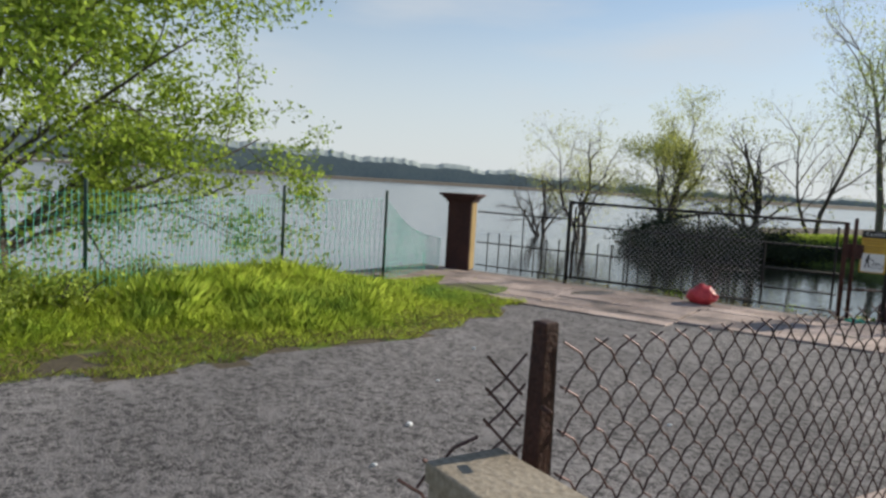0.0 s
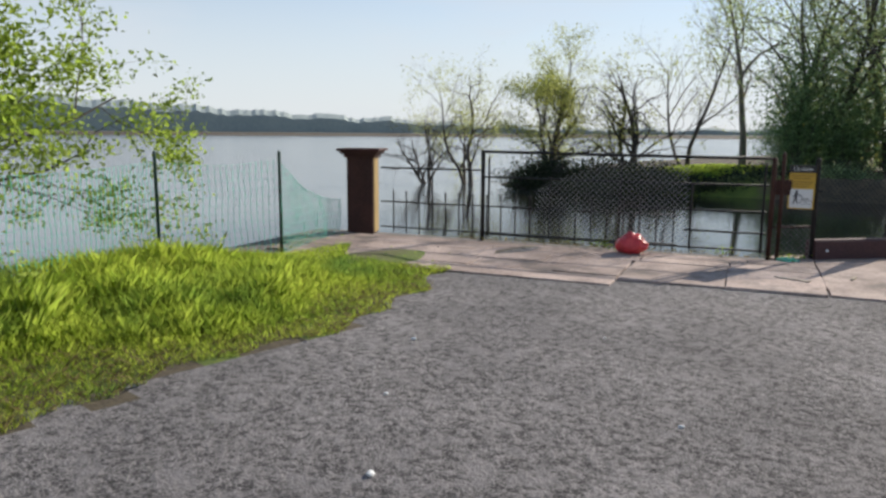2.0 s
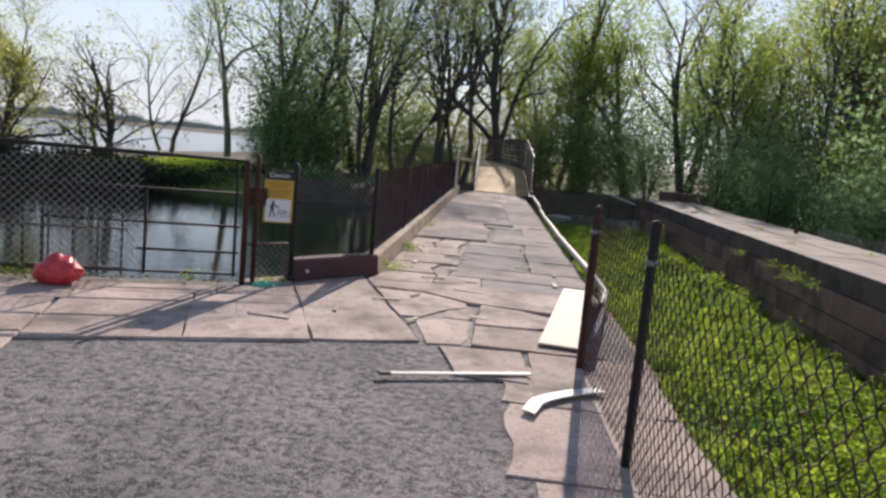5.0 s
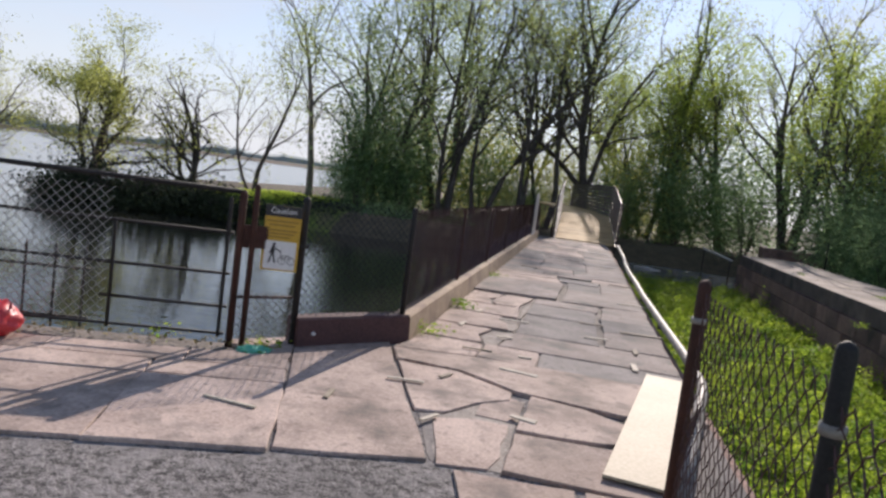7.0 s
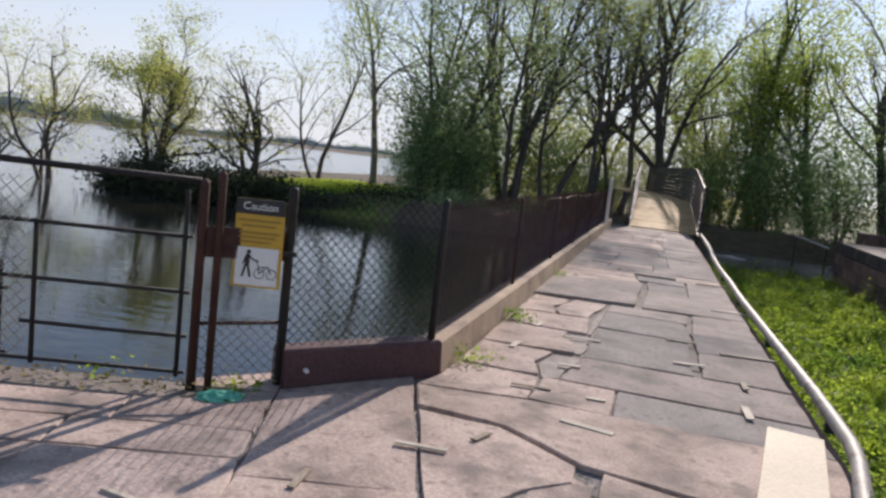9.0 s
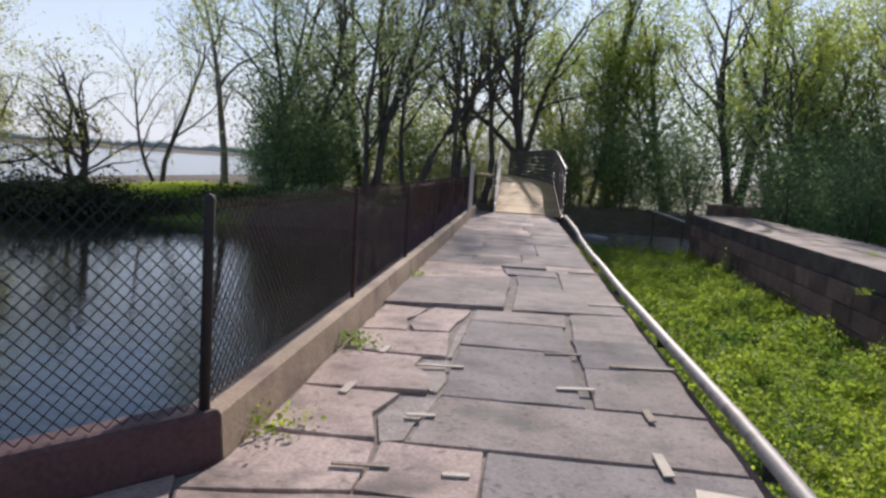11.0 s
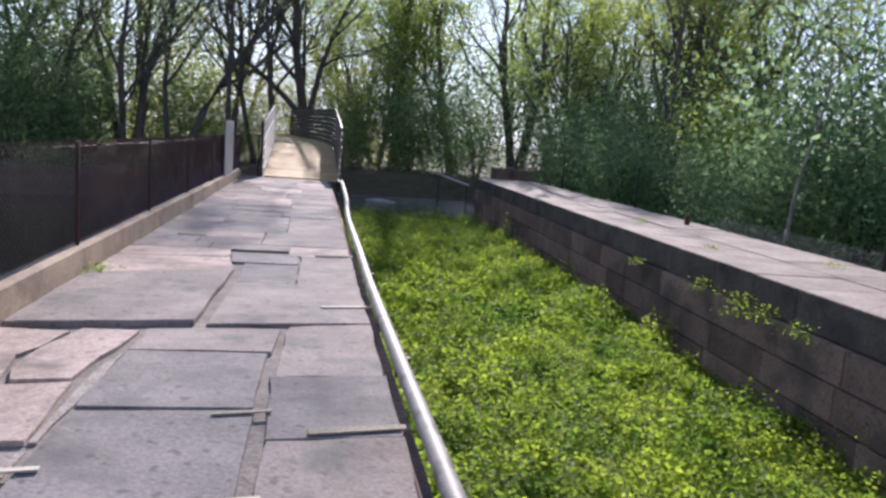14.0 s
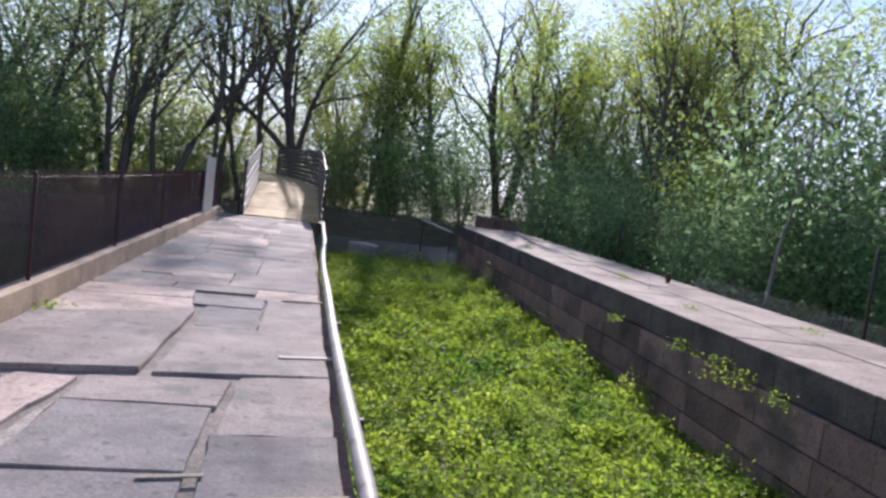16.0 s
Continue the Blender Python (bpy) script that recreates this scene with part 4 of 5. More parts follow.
def bridge_line(s, side):
    """A point of the deck s metres on, side metres from its centre line: a ramp that bends left."""
    x = np.interp(s, (0, 6.5, 9, 14, 21), (1.9, 1.87, 1.83, 1.05, -0.45))
    z = np.interp(s, (0, 6.5, 9, 14, 21), (0.02, 0.9, 1.04, 1.18, 1.3))
    return Vector((float(x) + side, 23.4 + s, float(z)))


def beam(name, a, b, w, h, mat, parent):
    """A straight board from a to b, w thick and h high."""
    a, b = Vector(a), Vector(b)
    d = b - a
    bm = bmesh.new()
    bmesh.ops.create_cube(bm, size=1, matrix=Matrix.Translation((a + b) / 2) @ d.to_track_quat("X", "Z").to_matrix().to_4x4() @ Matrix.Diagonal((d.length, w, h, 1)))
    return part(name, bm, mat, parent)


for k in range(52):
    a, b = bridge_line(k * 0.4, 0), bridge_line(k * 0.4 + 0.385, 0)
    d = b - a
    bm = bmesh.new()
    bmesh.ops.create_cube(bm, size=1, matrix=Matrix.Translation((a + b) / 2) @ d.to_track_quat("Y", "Z").to_matrix().to_4x4() @ Matrix.Diagonal((2.44, d.length, 0.06, 1)))
    part("deck_board", bm, BRIDGE_DECK, bridge)


def rail_height(s):
    return float(np.interp(s, (0, 6.5, 21), (1.74, 1.64, 1.5)))


all_stations = [0.0, 2.2, 4.4, 6.6, 9.0, 11.0, 13.0, 15.0, 17.0, 19.0, 21.0]
for side in (-1.26, 1.26):
    # same boards on both sides: painted pale where sunlit, dark where shaded
    sun_tone = PALE_AND_SUNLIT if side < 0 else BRIDGE_SHADED
    stations = all_stations if side > 0 else all_stations[:4]
    run = [bridge_line(s, side) for s in stations]
    outer = 0.06 if side > 0 else -0.06
    for q, s in zip(run, stations):
        part("stanchion", box((q.x + outer, q.y, q.z + rail_height(s) / 2), (0.07, 0.1, rail_height(s) + 0.1), 0, 0.008), STEEL_DARK, bridge)
    for f in ((0.1, 0.28, 0.46, 0.64, 0.82, 0.97) if side < 0 else (0.08, 0.21, 0.34, 0.47, 0.6, 0.73, 0.86, 0.98)):
        for a, b, sa, sb in zip(run, run[1:], stations, stations[1:]):
            beam("rail_board", a + Vector((0, 0, rail_height(sa) * f)), b + Vector((0, 0, rail_height(sb) * f)), 0.04, 0.23 if side < 0 else 0.17, sun_tone, bridge)
    for a, b in zip(run, run[1:]):
        beam("girder", a + Vector((0, 0, -0.2)), b + Vector((0, 0, -0.2)), 0.1, 0.36, STEEL_DARK, bridge)
pier = part("bridge_pier", box((1.6, 29.0, -1.5), (2.6, 1.6, 3.2), 0, 0.05), BROWNSTONE)
tagged(pier, "brownstone pier under the footbridge", "pier", kind="structure")
abut = part("stone_abutment", box((16.9, 42.5, -0.95), (7, 2.0, 2.5), -4, 0.08), BROWNSTONE)
tagged(abut, "ruined dark stone abutment across the water", "abutment", kind="structure")
hand = thing("handrail", (0, 0, 0), "white handrail on the far abutment", "handrail")
tube("rail", [(8.75, 36.2, -0.05), (9.74, 33.0, -0.36)], 0.045, PALE_AND_SUNLIT, hand)
for q in ((8.8, 36.0), (9.7, 33.12)):
    post("post", *q, -2.9, -0.05 if q[1] > 35 else -0.36, 0.035, STEEL_DARK, hand)


log = tube("driftwood_log", [(5.4, 40.3, WATER_Z - 0.2), (6.1, 40.0, WATER_Z - 0.14), (7.0, 39.7, WATER_Z - 0.2)], [0.05, 0.07, 0.04], PALE_AND_SUNLIT)
tagged(log, "pale driftwood log floating in the dark water", "log")


# ---------- trees ----------
def grow(rng, height, r0, limbs=9, first=0.3, stems=1, lean=(0, 0), spread=0.5, droop=0.0, twigs=4, wander=0.09, slim=1.0):
    """Branches of a tree as tubes, thick to thin, and the places where leaves sit. spread: how far branches turn off."""
    thick, thin, tips = [], [], []

    def branch(p, d, L, r, level):
        n = (9, 6, 5, 3)[level]
        pts, dirs = [np.array(p, float)], []
        d = np.array(d, float) / np.linalg.norm(d)
        for k in range(n):
            d = d + rng.normal(size=3) * wander * (1 + level * 0.6) + np.array([0, 0, 0.05 - droop * 0.1 * level])
            d /= np.linalg.norm(d)
            dirs.append(d)
            pts.append(pts[-1] + d * L / n)
        pts = np.array(pts)
        rad = r * np.linspace(1, (0.25, 0.25, 0.25, 0.4)[level], n + 1)
        if level == 0:
            rad[0] *= 1.35
        (thick if level < 2 else thin).append((pts, rad))
        if level == 3:
            tips.extend(pts[1:])
            return
        count = (limbs, 5, twigs)[level]
        start = (first, 0.25, 0.2)[level]
        for k in range(count):
            t = start + (1 - start) * (k + rng.uniform(0.1, 0.95)) / count
            i = min(int(t * n), n - 1)
            q = pts[i] + (pts[i + 1] - pts[i]) * (t * n - i)
            side = rng.normal(size=3)
            side -= dirs[i] * side.dot(dirs[i])
            side /= np.linalg.norm(side) + 1e-9
            nd = dirs[i] + side * rng.uniform(0.6, 1.4) * spread * (1.6, 1.5, 1.8)[level] + np.array([0, 0, 0.1 - droop * (0.5, 0.8, 1.0)[level]])
            branch(q, nd, L * rng.uniform(0.38, 0.68) * (1.15 - 0.45 * t), rad[i] * rng.uniform(0.45, 0.65) * (slim if level == 0 else 1.0), level + 1)

    for s in range(stems):
        a = 6.28 * s / stems + rng.uniform(0, 1)
        o = 0.0 if stems == 1 else rng.uniform(0.12, 0.35)
        c, w = math.cos(a), math.sin(a)
        branch((o * c, o * w, -0.3), (lean[0] + o * c, lean[1] + o * w, 1), height * (rng.uniform(0.75, 1.0) if s else 1), r0 * (1 if s == 0 else 0.75), 0)
    return thick, thin, np.array(tips)


def tree(name, at, seed, height, r0, leaves, size, leaf_mat, bark=BARK, label="", category="tree", jitter=0.3, group="", bare=0.0, **kw):
    """bare: the share of twigs without leaves."""
    rng = np.random.default_rng(seed)
    ob = thing(name, at, label, category, group)
    thick, thin, tips = grow(rng, height, r0, **kw)
    mesh_ob("trunk", *tube_data(thick, 6, False), bark, ob, smooth=True)
    mesh_ob("branchwork", *tube_data(thin, 3, False), bark, ob)
    if leaves:
        lump = np.array([noise.noise(Vector(q) * 0.45 + Vector((seed, 0, 0))) for q in tips])
        tips = tips[np.argsort(lump)[int(bare * len(tips)):]]
        c = tips[rng.integers(0, len(tips), leaves)] + rng.normal(size=(leaves, 3)) * jitter * np.array([1, 1, 0.7])
        quads_ob("crown", leaf_quads(rng, c, size), leaf_mat, ob)
    return ob


def shrub(at, seed, radius, height, leaves, size, mat, label, group="undergrowth"):
    rng = np.random.default_rng(seed)
    ob = thing("shrub", at, label, "shrub", group)
    tubes, cs = [], []
    for k in range(12):
        a, L = rng.uniform(0, 6.28), height * rng.uniform(0.6, 1.1)
        t = np.linspace(0, 1, 5)[:, None]
        tip = np.array([math.cos(a) * radius * rng.uniform(0.2, 1), math.sin(a) * radius * rng.uniform(0.2, 1), L])
        pts = tip * t * np.array([[1, 1, 1]]) + rng.normal(size=(5, 3)) * 0.06 * t
        pts[0] = (0.1 * math.cos(a), 0.1 * math.sin(a), -0.2)
        tubes.append((pts, np.linspace(0.035, 0.008, 5)))
        cs.append(pts[1:])
    mesh_ob("branchwork", *tube_data(tubes, 4, False), BARK, ob)
    cs = np.concatenate(cs)
    c = cs[rng.integers(0, len(cs), leaves)] + rng.normal(size=(leaves, 3)) * np.array([0.33 * radius, 0.33 * radius, 0.2 * height])
    quads_ob("foliage", leaf_quads(rng, c[c[:, 2] > -0.1], size), mat, ob)
    return ob


def put(ob, x, y, z, turn, s, sz=None):
    return copy_thing(ob, pose(x, y, z, 0, 0, turn) @ Matrix.Diagonal((s, s, sz or s, 1)))


# the leafy tree over the lake bank
tree("tree", (-11.7, -10.5, -1.1), 12, 7.7, 0.3, 88000, 0.086, LEAF_SPRING, BARK, "bright green spring tree standing over the lake", jitter=0.18, limbs=30, first=0.1, twigs=6, droop=0.32, spread=0.85, slim=0.42)

for k, (x, y, r, h, n) in enumerate(((-4.05, -11.35, 0.36, 0.5, 2400), (-4.5, -11.1, 0.42, 0.62, 2800), (-4.9, -11.7, 0.5, 0.6, 2400), (-4.6, -10.5, 0.36, 0.42, 1800), (-5.3, -9.4, 0.4, 0.4, 1500))):
    shrub((x, y, -0.03), 300 + k, r, h, n, 0.045, LEAF_LIME, "yellow-green leafy weed clump on the lake bank", "weed clumps on the bank")

# willows and bare trees standing at the water
tree("tree", (-26.0, 29.5, -1.8), 21, 7.9, 0.24, 15000, 0.12, LEAF_OLIVE, BARK, "dark-limbed willow with yellow-green leaves in the water", limbs=9, stems=3, first=0.15, spread=0.82, wander=0.14, bare=0.35, jitter=0.35, twigs=7)
tree("tree", (-31.0, 27.0, -1.8), 22, 7.2, 0.17, 5000, 0.11, LEAF_OLIVE, BARK, "nearly bare grey tree on the lake shore", limbs=9, stems=3, first=0.12, spread=0.75, wander=0.14, bare=0.4, twigs=6)
tree("tree", (-33.0, 25.0, -1.9), 26, 4.5, 0.16, 0, 0.1, LEAF_OLIVE, BARK, "dead dark snag leaning over the water", limbs=10, stems=3, first=0.1, spread=0.6, droop=0.2, lean=(-0.5, -0.2))
tree("tree", (-21.8, 33.0, -1.4), 23, 7.0, 0.24, 1600, 0.15, LEAF_OLIVE, BARK, "gnarled dark tree with low crooked limbs", limbs=9, stems=3, first=0.1, droop=0.25, spread=0.8, wander=0.16, bare=0.5)
tree("tree", (-18.8, 45.0, -1.2), 24, 14.5, 0.3, 1100, 0.15, LEAF_OLIVE, BARK_PALE, "tall bare pale tree with forked branches", limbs=10, first=0.35, spread=0.5, bare=0.3, twigs=5)
tree("tree", (-22.4, 43.0, -1.2), 25, 10.5, 0.2, 1500, 0.14, LEAF_OLIVE, BARK, "bare spring tree with fine branches", limbs=8, first=0.25, stems=2, spread=0.5, bare=0.3, twigs=6)
for k, (x, y, h) in enumerate(((-24.8, 26.6, 2.4), (-23.2, 26.0, 2.2), (-21.0, 27.6, 2.3), (-18.0, 29.0, 1.9))):
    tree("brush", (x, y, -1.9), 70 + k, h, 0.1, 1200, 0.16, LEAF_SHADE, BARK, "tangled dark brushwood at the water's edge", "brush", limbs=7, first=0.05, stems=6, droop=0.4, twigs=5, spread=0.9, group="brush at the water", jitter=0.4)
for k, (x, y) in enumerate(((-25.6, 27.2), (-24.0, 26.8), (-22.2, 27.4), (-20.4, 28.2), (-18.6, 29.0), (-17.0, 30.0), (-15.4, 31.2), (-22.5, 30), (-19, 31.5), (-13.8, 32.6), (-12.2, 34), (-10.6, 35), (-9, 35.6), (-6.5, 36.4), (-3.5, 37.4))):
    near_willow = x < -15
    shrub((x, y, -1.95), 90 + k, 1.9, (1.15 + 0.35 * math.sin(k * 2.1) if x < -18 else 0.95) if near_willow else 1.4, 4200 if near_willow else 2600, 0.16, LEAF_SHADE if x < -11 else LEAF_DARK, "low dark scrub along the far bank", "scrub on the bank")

# the wood left of the footbridge
WOOD = "wood by the footbridge"
w1 = tree("tree", (-12.5, 43, -0.9), 31, 15, 0.25, 6000, 0.17, LEAF_MID, BARK, "green woodland tree with forked trunk", limbs=9, stems=2, first=0.12, group=WOOD, bare=0.25, jitter=0.5, spread=0.5)
w2 = tree("tree", (-9.0, 46, -0.8), 32, 17, 0.3, 4200, 0.18, LEAF_MID, BARK, "tall woodland tree in fresh leaf", limbs=9, stems=2, first=0.25, group=WOOD, bare=0.35, jitter=0.5, spread=0.42)
w3 = tree("tree", (-5.5, 43, -0.7), 33, 16, 0.24, 3200, 0.16, LEAF_OLIVE, BARK, "tall woodland tree with thin olive foliage", limbs=9, stems=2, first=0.25, group=WOOD, bare=0.3, jitter=0.45, spread=0.4)
w4 = tree("tree", (18, 55, -0.7), 34, 13, 0.34, 7000, 0.19, LEAF_LIME, BARK, "broad tree in bright spring leaf", limbs=12, first=0.15, group="wood by the aqueduct", bare=0.15, jitter=0.5, spread=0.6)
w5 = tree("tree", (22, 40, -0.8), 35, 12, 0.26, 7000, 0.17, LEAF_LIME, BARK, "woodland tree in fresh leaf", limbs=10, first=0.15, stems=2, group="wood by the aqueduct", bare=0.2, jitter=0.45, spread=0.5)
w6 = tree("tree", (16.2, 47.5, -0.8), 41, 18, 0.45, 1800, 0.18, LEAF_OLIVE, BARK, "tall dark forked tree, nearly bare", limbs=9, first=0.35, stems=2, group="wood by the aqueduct", bare=0.4, spread=0.45)
tree("tree", (1.7, 50, -0.7), 47, 18, 0.42, 6500, 0.17, LEAF_DARK, BARK, "tall dark ivy-clad tree behind the footbridge", limbs=16, first=0.12, group=WOOD, jitter=0.45, spread=0.42)
shrub((-13.2, 39.5, -0.9), 58, 2.6, 8.0, 8000, 0.17, LEAF_DARK, "dense dark green bush at the edge of the wood")
shrub((-10.6, 40.5, -0.9), 59, 2.2, 5.0, 5000, 0.17, LEAF_DARK, "dense dark green bush at the edge of the wood")
tree("tree", (23.3, 40, -0.6), 48, 12.5, 0.3, 9000, 0.18, LEAF_LIME, BARK, "round-crowned tree in bright yellow-green leaf", limbs=14, first=0.2, group="wood by the aqueduct", jitter=0.5, spread=0.6)
prg = random.Random(8)
for src, spots in ((w1, ((-15.5, 47), (-7.5, 41.5), (27, 27))),
                   (w2, ((-1.2, 47), (-3.5, 55), (-11, 54))),
                   (w3, ((-2.6, 44), (19, 31))),
                   (w4, ((28, 43), (31, 21), (10, 60), (13.5, 57), (22, 50))),
                   (w5, ((22, 7), (25.5, 31), (20, -1), (7, 57), (20, 53), (18.5, 43), (4.2, 61))),
                   (w6, ((9.5, 64), (24.5, 36)))):
    for x, y in spots:
        put(src, x, y, float(ground_z(x, y)) - 0.1, prg.uniform(0, 360), prg.uniform(0.85, 1.12))
tree("tree", (14.4, 15.8, -0.6), 43, 7.5, 0.06, 700, 0.12, LEAF_MID, BARK_PALE, "thin pale leaning tree behind the wall", limbs=6, first=0.5, lean=(0.42, 0.25), spread=0.4)
s1 = shrub((13.5, 48, -0.8), 51, 3.6, 7.5, 5500, 0.2, LEAF_DARK, "tall dense dark green thicket below the trees")
s2 = shrub((9, 51, -0.8), 52, 3.8, 6.0, 5500, 0.2, LEAF_DARK, "tall dense dark green thicket below the trees")
s3 = shrub((16, 36, -0.8), 53, 3.0, 3.6, 9500, 0.11, LEAF_DARK, "leafy green thicket below the trees")
s4 = shrub((5.8, 55, -0.8), 54, 3.2, 7.5, 6000, 0.18, LEAF_OLIVE, "yellow-green thicket in young leaf")
s5 = shrub((19.5, 26.5, -0.6), 56, 2.8, 5.6, 5000, 0.16, LEAF_LIME, "yellow-green thicket behind the stone wall")
for src, spots in ((s1, ((18.5, 46), (23, 49), (-11, 46), (27, 40), (11, 56))), (s2, ((17.5, 38), (-6, 48), (-14, 46), (21, 36), (5, 51), (13, 53), (24, 30), (19, 18), (18.5, 9), (19, 36), (20.5, 3))),
                   (s3, ((15.8, 29), (17.5, 24), (16, 19), (18, 14), (16, 8), (17, 2), (-15, 44), (-3, 47), (21, 20))),
                   (s5, ((24, 12), (25, 18), (27, 24), (22, 31), (29, 14), (23.5, 24), (25, 4))),
                   (s4, ((9, 58), (-1.5, 52), (21, 43), (20, 10), (-4.8, 51), (1.2, 54), (-8.2, 50), (-12, 49), (4.6, 58), (-15.5, 50)))):
    for x, y in spots:
        put(src, x, y, float(ground_z(x, y)) - 0.05, prg.uniform(0, 360), prg.uniform(0.8, 1.15))

# ---------- far shore ----------
frng = np.random.default_rng(9)
vs, fs = [], []
az = np.linspace(-140, -12, 420)
for i, a in enumerate(az):
    r = 1180
    h = min(60, max(13, 38 + 1.15 * (-57 - a))) + 2.2 * frng.uniform(-1, 1) + 2.5 * math.sin(a * 1.3)
    x, y = r * math.sin(radians(a)), r * math.cos(radians(a))
    vs += [(x, y, -2), (x * 1.0, y, h * 0.75), (x * 1.04, y * 1.04, h), (x * 1.3, y * 1.3, h - 10)]
    if i:
        b = 4 * i
        fs += [(b - 4 + k, b + k, b + k + 1, b - 3 + k) for k in range(3)]
woods = mesh_ob("backdrop", vs, fs, FAR_WOOD_HAZE)
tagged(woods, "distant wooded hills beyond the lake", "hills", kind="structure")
vs, fs = [], []
for i, a in enumerate(az):
    x, y = math.sin(radians(a)), math.cos(radians(a))
    vs += [(x * 1080, y * 1080, -2.2), (x * 1100, y * 1100, 2.2 + frng.uniform(0, 1.2)), (x * 1175, y * 1175, 3)]
    if i:
        b = 3 * i
        fs += [(b - 3 + k, b + k, b + k + 1, b - 2 + k) for k in range(2)]
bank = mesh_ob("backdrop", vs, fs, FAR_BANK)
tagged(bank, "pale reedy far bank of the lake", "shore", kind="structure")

# ---------- grass and weeds ----------
grng = np.random.default_rng(17)


def scatter(n, x0, x1, y0, y1, keep):
    p = np.stack([grng.uniform(x0, x1, n), grng.uniform(y0, y1, n)], 1)
    p = p[keep(p[:, 0], p[:, 1])]
    z = ground_z(p[:, 0], p[:, 1])
    return np.concatenate([p, z[:, None]], 1)


vgravel = np.vectorize(is_gravel)
lawn_keep = lambda x, y: ~vgravel(x, y) & ((x - G0.x) * V.x + (y - G0.y) * V.y > 2.6 - 1.4 * smooth(-5.0, -6.6, x)) & (x > -8.2 - 0.5 * np.clip(-10.5 - y, 0, 9))
low = scatter(330000, -8.5, -1.8, -17, -4.4, lawn_keep)
soil = np.array([noise.noise((a * 0.9, b * 0.9, 5)) + 0.5 * noise.noise((a * 3.1, b * 3.1, 6)) for a, b in low[:, :2]])
low = low[soil < 0.4 + 0.8 * smooth(-3.4, -4.6, low[:, 0])]
lump = np.array([noise.noise((a * 1.1, b * 1.1, 2)) + 0.5 * noise.noise((a * 3.3, b * 3.3, 8)) for a, b in low[:, :2]])
wild = smooth(-3.0, -4.6, low[:, 0] + 0.3 * np.sin(low[:, 1] * 1.7)) * (0.18 + 0.82 * smooth(-5.6, -7.6, low[:, 1]))
hgt = (0.04 + wild * (0.1 + 0.13 * np.clip(1 + 1.6 * lump, 0.1, 2.4)))[:, None]
broad = low[grng.random(len(low)) < 0.16 * wild]
broad = broad + np.concatenate([grng.normal(size=(len(broad), 2)) * 0.05, grng.uniform(0.02, 0.26, (len(broad), 1))], 1)
ob = quads_ob("lawn", np.concatenate([leaf_quads(grng, broad, 0.024, 0.3), blade_quads(grng, low, hgt, 0.0019, 0.3)]), BLADE)
tagged(ob, "long bright green grass on the lake bank", "grass", kind="stuff")
dry = low[(grng.random(len(low)) < 0.14 * smooth(-6.0, -4.0, low[:, 0]))]
ob = quads_ob("dry_grass", blade_quads(grng, dry, 0.06, 0.003, 0.9), BLADE_DRY)
tagged(ob, "dry trampled grass at the path's edge", "grass", kind="stuff")
def mound(p):
    return np.array([max(0.0, noise.noise((a * 1.1, b * 0.8, 7)) + 0.6 * noise.noise((a * 2.7, b * 2.7, 1))) for a, b in p[:, :2]])


bed_w = scatter(160000, 2.95, 9.9, -9, 32, lambda x, y: (grng.random(len(x)) < np.clip(1.3 - y / 28, 0.3, 1)))
rise = mound(bed_w)
blades = bed_w[::3]
lv = bed_w + np.concatenate([grng.normal(size=(len(bed_w), 2)) * 0.04, (np.abs(grng.normal(size=len(bed_w))) * 0.07 + 0.03 + 0.95 * rise * grng.random(len(bed_w)))[:, None]], 1)
cen = scatter(1500, 3.1, 9.2, -8, 24, lambda x, y: grng.random(len(x)) < np.clip(1.1 - y / 30, 0.3, 1))
size = grng.uniform(0.12, 0.34, len(cen))
pick = np.repeat(np.arange(len(cen)), 55)
dome = grng.normal(size=(len(pick), 3))
dome /= np.linalg.norm(dome, axis=1)[:, None]
dome[:, 2] = np.abs(dome[:, 2]) * 1.15
clump = cen[pick] + dome * size[pick][:, None] * grng.uniform(0.55, 1.0, (len(pick), 1)) + np.array([0, 0, 0.08])
ob = quads_ob("weeds", np.concatenate([leaf_quads(grng, clump, np.where(clump[:, 1:2] > 12, 0.1, 0.075), 0.3), blade_quads(grng, blades, (0.06 + 0.34 * rise[::3])[:, None], 0.0035, 0.5), leaf_quads(grng, lv, np.where(lv[:, 1:2] > 12, 0.085, 0.062), 0.35)]), WEED_LEAF)
tagged(ob, "lush green weeds filling the old canal bed", "grass", kind="stuff")
far_g = scatter(7000, -21.5, -15.0, 30, 46, lambda x, y: ground_z(x, y) > -1.7)
ob = quads_ob("bank_grass", blade_quads(grng, far_g, 0.22, 0.04, 0.7), BLADE)
tagged(ob, "sunlit grass on the bank across the water", "grass", kind="stuff")


def tuft(x, y, z, n, h, spread=0.1):
    p = np.stack([grng.normal(x, spread, n), grng.normal(y, spread, n), np.full(n, z)], 1)
    c = p + np.stack([np.zeros(n), np.zeros(n), grng.uniform(0, h, n)], 1)
    return leaf_quads(grng, c + grng.normal(size=c.shape) * 0.06 * (h / 0.2) * np.array([1, 1, 0]), 0.04, 0.3)


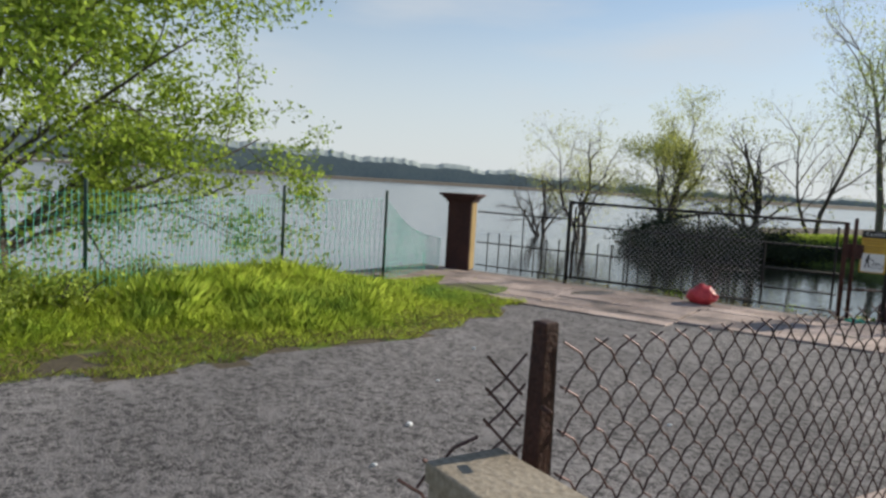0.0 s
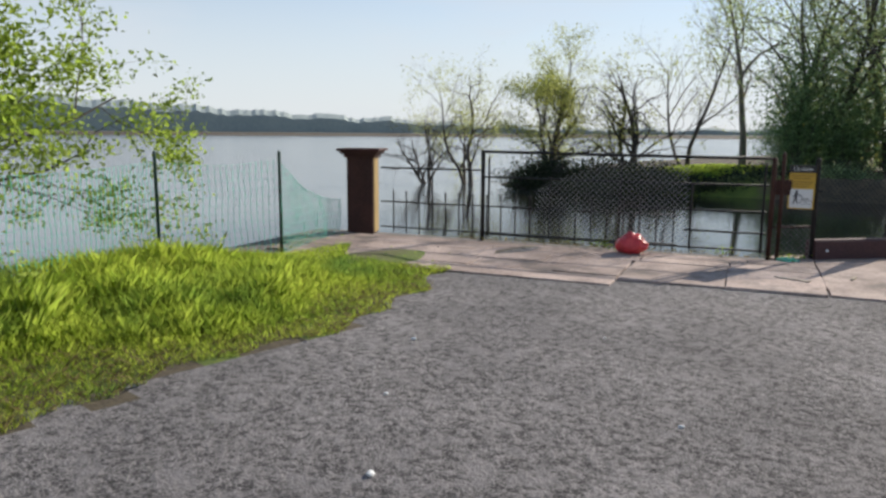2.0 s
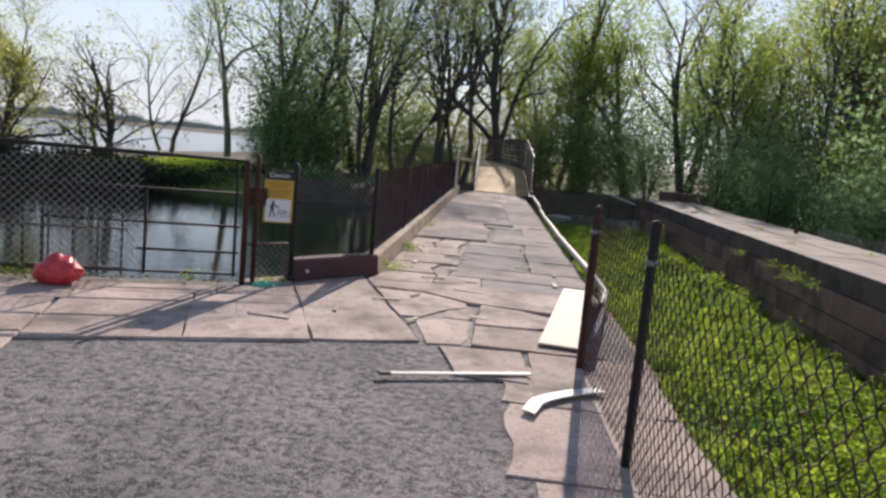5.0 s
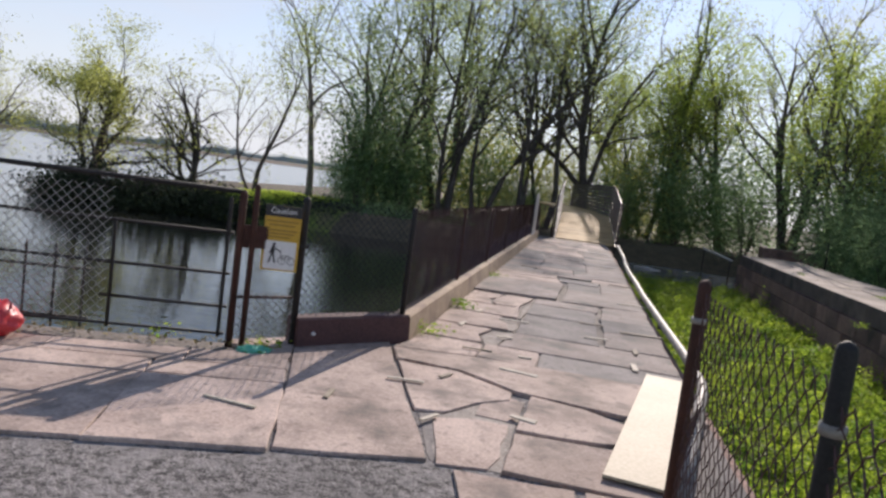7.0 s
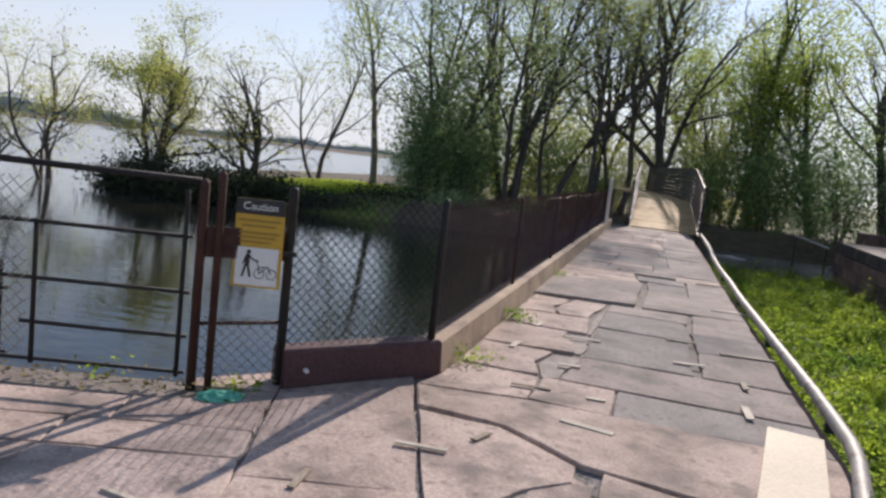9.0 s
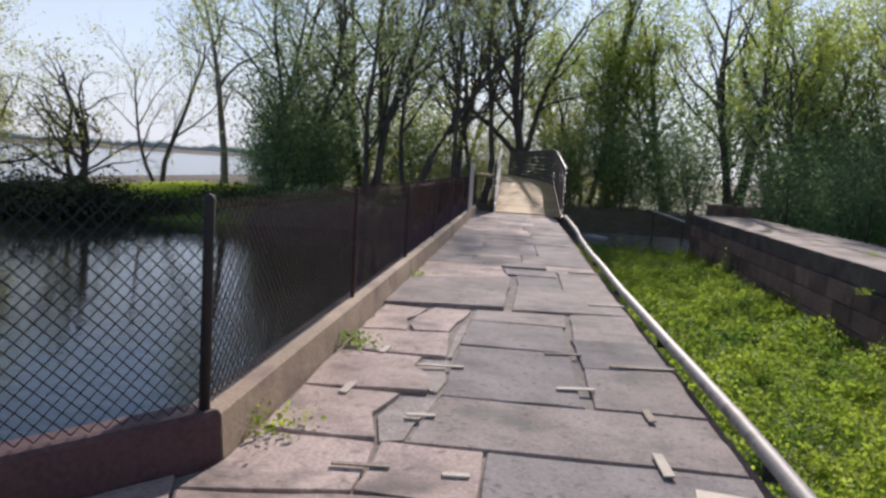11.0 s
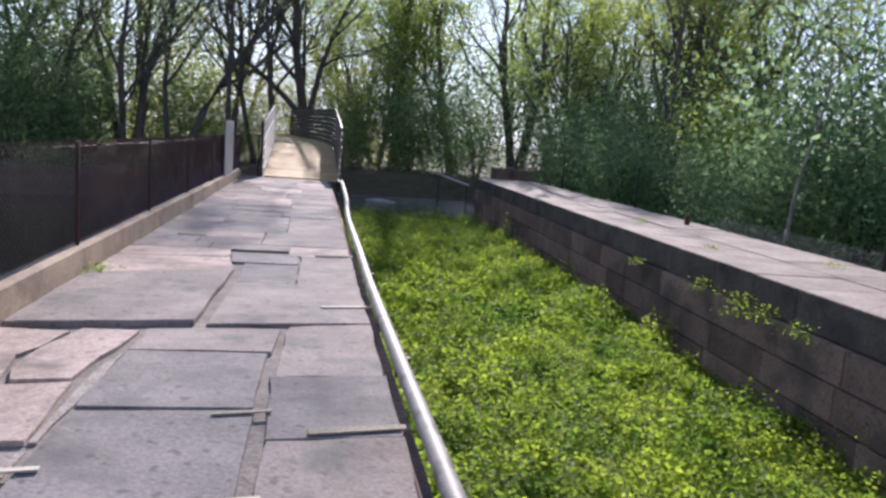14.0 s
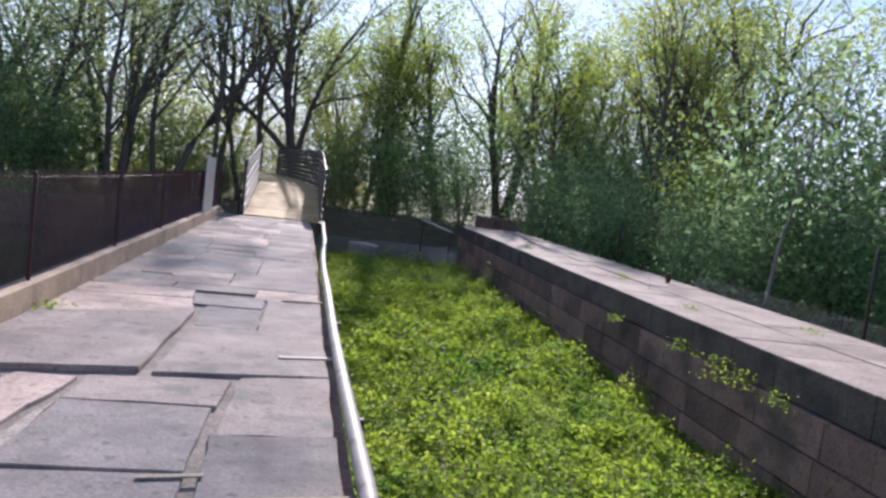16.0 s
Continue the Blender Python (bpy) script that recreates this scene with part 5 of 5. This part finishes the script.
joint_weeds = []
for x, y, z, n, h in ((0.14, 0.45, 0, 110, 0.13), (0.14, 2.45, 0, 170, 0.12), (0.14, 6.5, 0, 80, 0.1), (8.58, 8.3, -0.62, 190, 0.36), (8.6, 7.7, -0.6, 120, 0.28), (8.58, 6.9, -0.6, 130, 0.26), (8.65, 9.6, -0.5, 90, 0.2), (8.65, 12, -0.5, 70, 0.15),
                      (8.68, 5.6, -1.4, 80, 0.2), (9.6, 11, 0, 70, 0.08), (10.4, 15.5, 0, 90, 0.1), (10.0, 22, 0, 80, 0.1), (10.9, 9.4, 0, 70, 0.1), (-1.0, -1.25, 0, 60, 0.08), (-1.9, -1.5, 0, 30, 0.1), (-3.4, -2.1, 0, 70, 0.12)):
    joint_weeds.append(tuft(x, y, z, n, h))
tagged(quads_ob("joint_weeds", np.concatenate(joint_weeds), WEED_LEAF), "small weeds growing from joints in the stone", "weeds", kind="stuff")
edge_fence = thing("wire_fence", (0, 0, 0), "sagging wire fence with dark posts along the wall", "fence")
for x, y, h in ((11.75, 9.2, 1.5), (12.3, 20.0, 1.3), (12.7, 28.0, 1.3)):
    post("post", x, y, -0.2, h, 0.03, IRON, edge_fence)
chain_mesh("wire_mesh", (11.55, 4.5), (12.05, 15.0), 0.0, 0.3, 0.1, 0.004, GALV, edge_fence)
stub = part("iron_stub", box((11.5, 15.3, 0.1), (0.1, 0.1, 0.35), 0, 0.02), RUST)
tagged(stub, "rusty iron stub on the wall's coping", "stub")

litter = np.array([tuple(uv(grng.uniform(-0.3, 4.5), grng.normal(0.06, 0.1), 0.022 + 0.015 * grng.random())) for _ in range(520)])
tagged(quads_ob("leaf_litter", leaf_quads(grng, litter, 0.045, 0.75), BLADE_DRY), "dry leaf litter gathered along the foot of the gate", "litter", kind="stuff")

# ---------- loose stones on the gravel ----------
vs, fs = [], []
for k in range(5000):
    x, y, s = grng.uniform(-3.2, 1.6), grng.uniform(-13.5, -4.2), 0.004 + 0.008 * grng.random() ** 4
    if not is_gravel(x, y):
        continue
    b = len(vs)
    vs += [(x + s * 1.2, y, -0.014), (x - 0.7 * s, y + s, -0.014), (x - 0.6 * s, y - s, -0.014), (x + s * 0.1, y, -0.014 + s * 0.6)]
    fs += [(b, b + 1, b + 3), (b + 1, b + 2, b + 3), (b + 2, b, b + 3)]
ob = mesh_ob("pebbles", vs, fs, COPING)
tagged(ob, "loose grey pebbles on the gravel", "pebbles", kind="stuff")
for x, y, r in ((-0.5, -9.2, 0.022), (-0.05, -9.75, 0.016), (-1.25, -8.4, 0.014), (0.35, -7.6, 0.014), (-2.0, -7.4, 0.018), (-0.9, -6.3, 0.013)):
    bm = bmesh.new()
    bmesh.ops.create_icosphere(bm, subdivisions=2, radius=r)
    for vt in bm.verts:
        vt.co = Vector((vt.co.x * 1.3, vt.co.y, vt.co.z * 0.6)) * (1 + 0.25 * noise.noise(vt.co * 60 + Vector((x, y, 0))))
    ob = part("pebble", bm, SIGN_WHITE)
    ob.matrix_basis = pose(x, y, r * 0.4 - 0.008, 0, 0, x * 90)
    tagged(ob, "small white stone lying on the gravel", "stone", "white stones on the gravel")
bm = bmesh.new()
bmesh.ops.create_icosphere(bm, subdivisions=3, radius=0.1)
for vt in bm.verts:
    vt.co = Vector((vt.co.x * 1.3, vt.co.y * 0.8, max(vt.co.z, -0.02) * 0.4)) * (1 + 0.5 * noise.noise(vt.co * 22))
ob = part("plastic_wrapper", bm, NET)
ob.matrix_basis = pose(-1.0, -1.45, 0.022, 0, 0, 30)
tagged(ob, "crumpled pale green plastic wrapper by the gate", "litter")
bolt = thing("kerb_bolt", (-0.70, -0.925, 0.13), "pale bolt head on the dark red kerb", "bolt", turn=51.9)
tube("head", [(0, -0.02, 0), (0, -0.05, 0)], 0.016, SIGN_WHITE, bolt, "", 12, False)
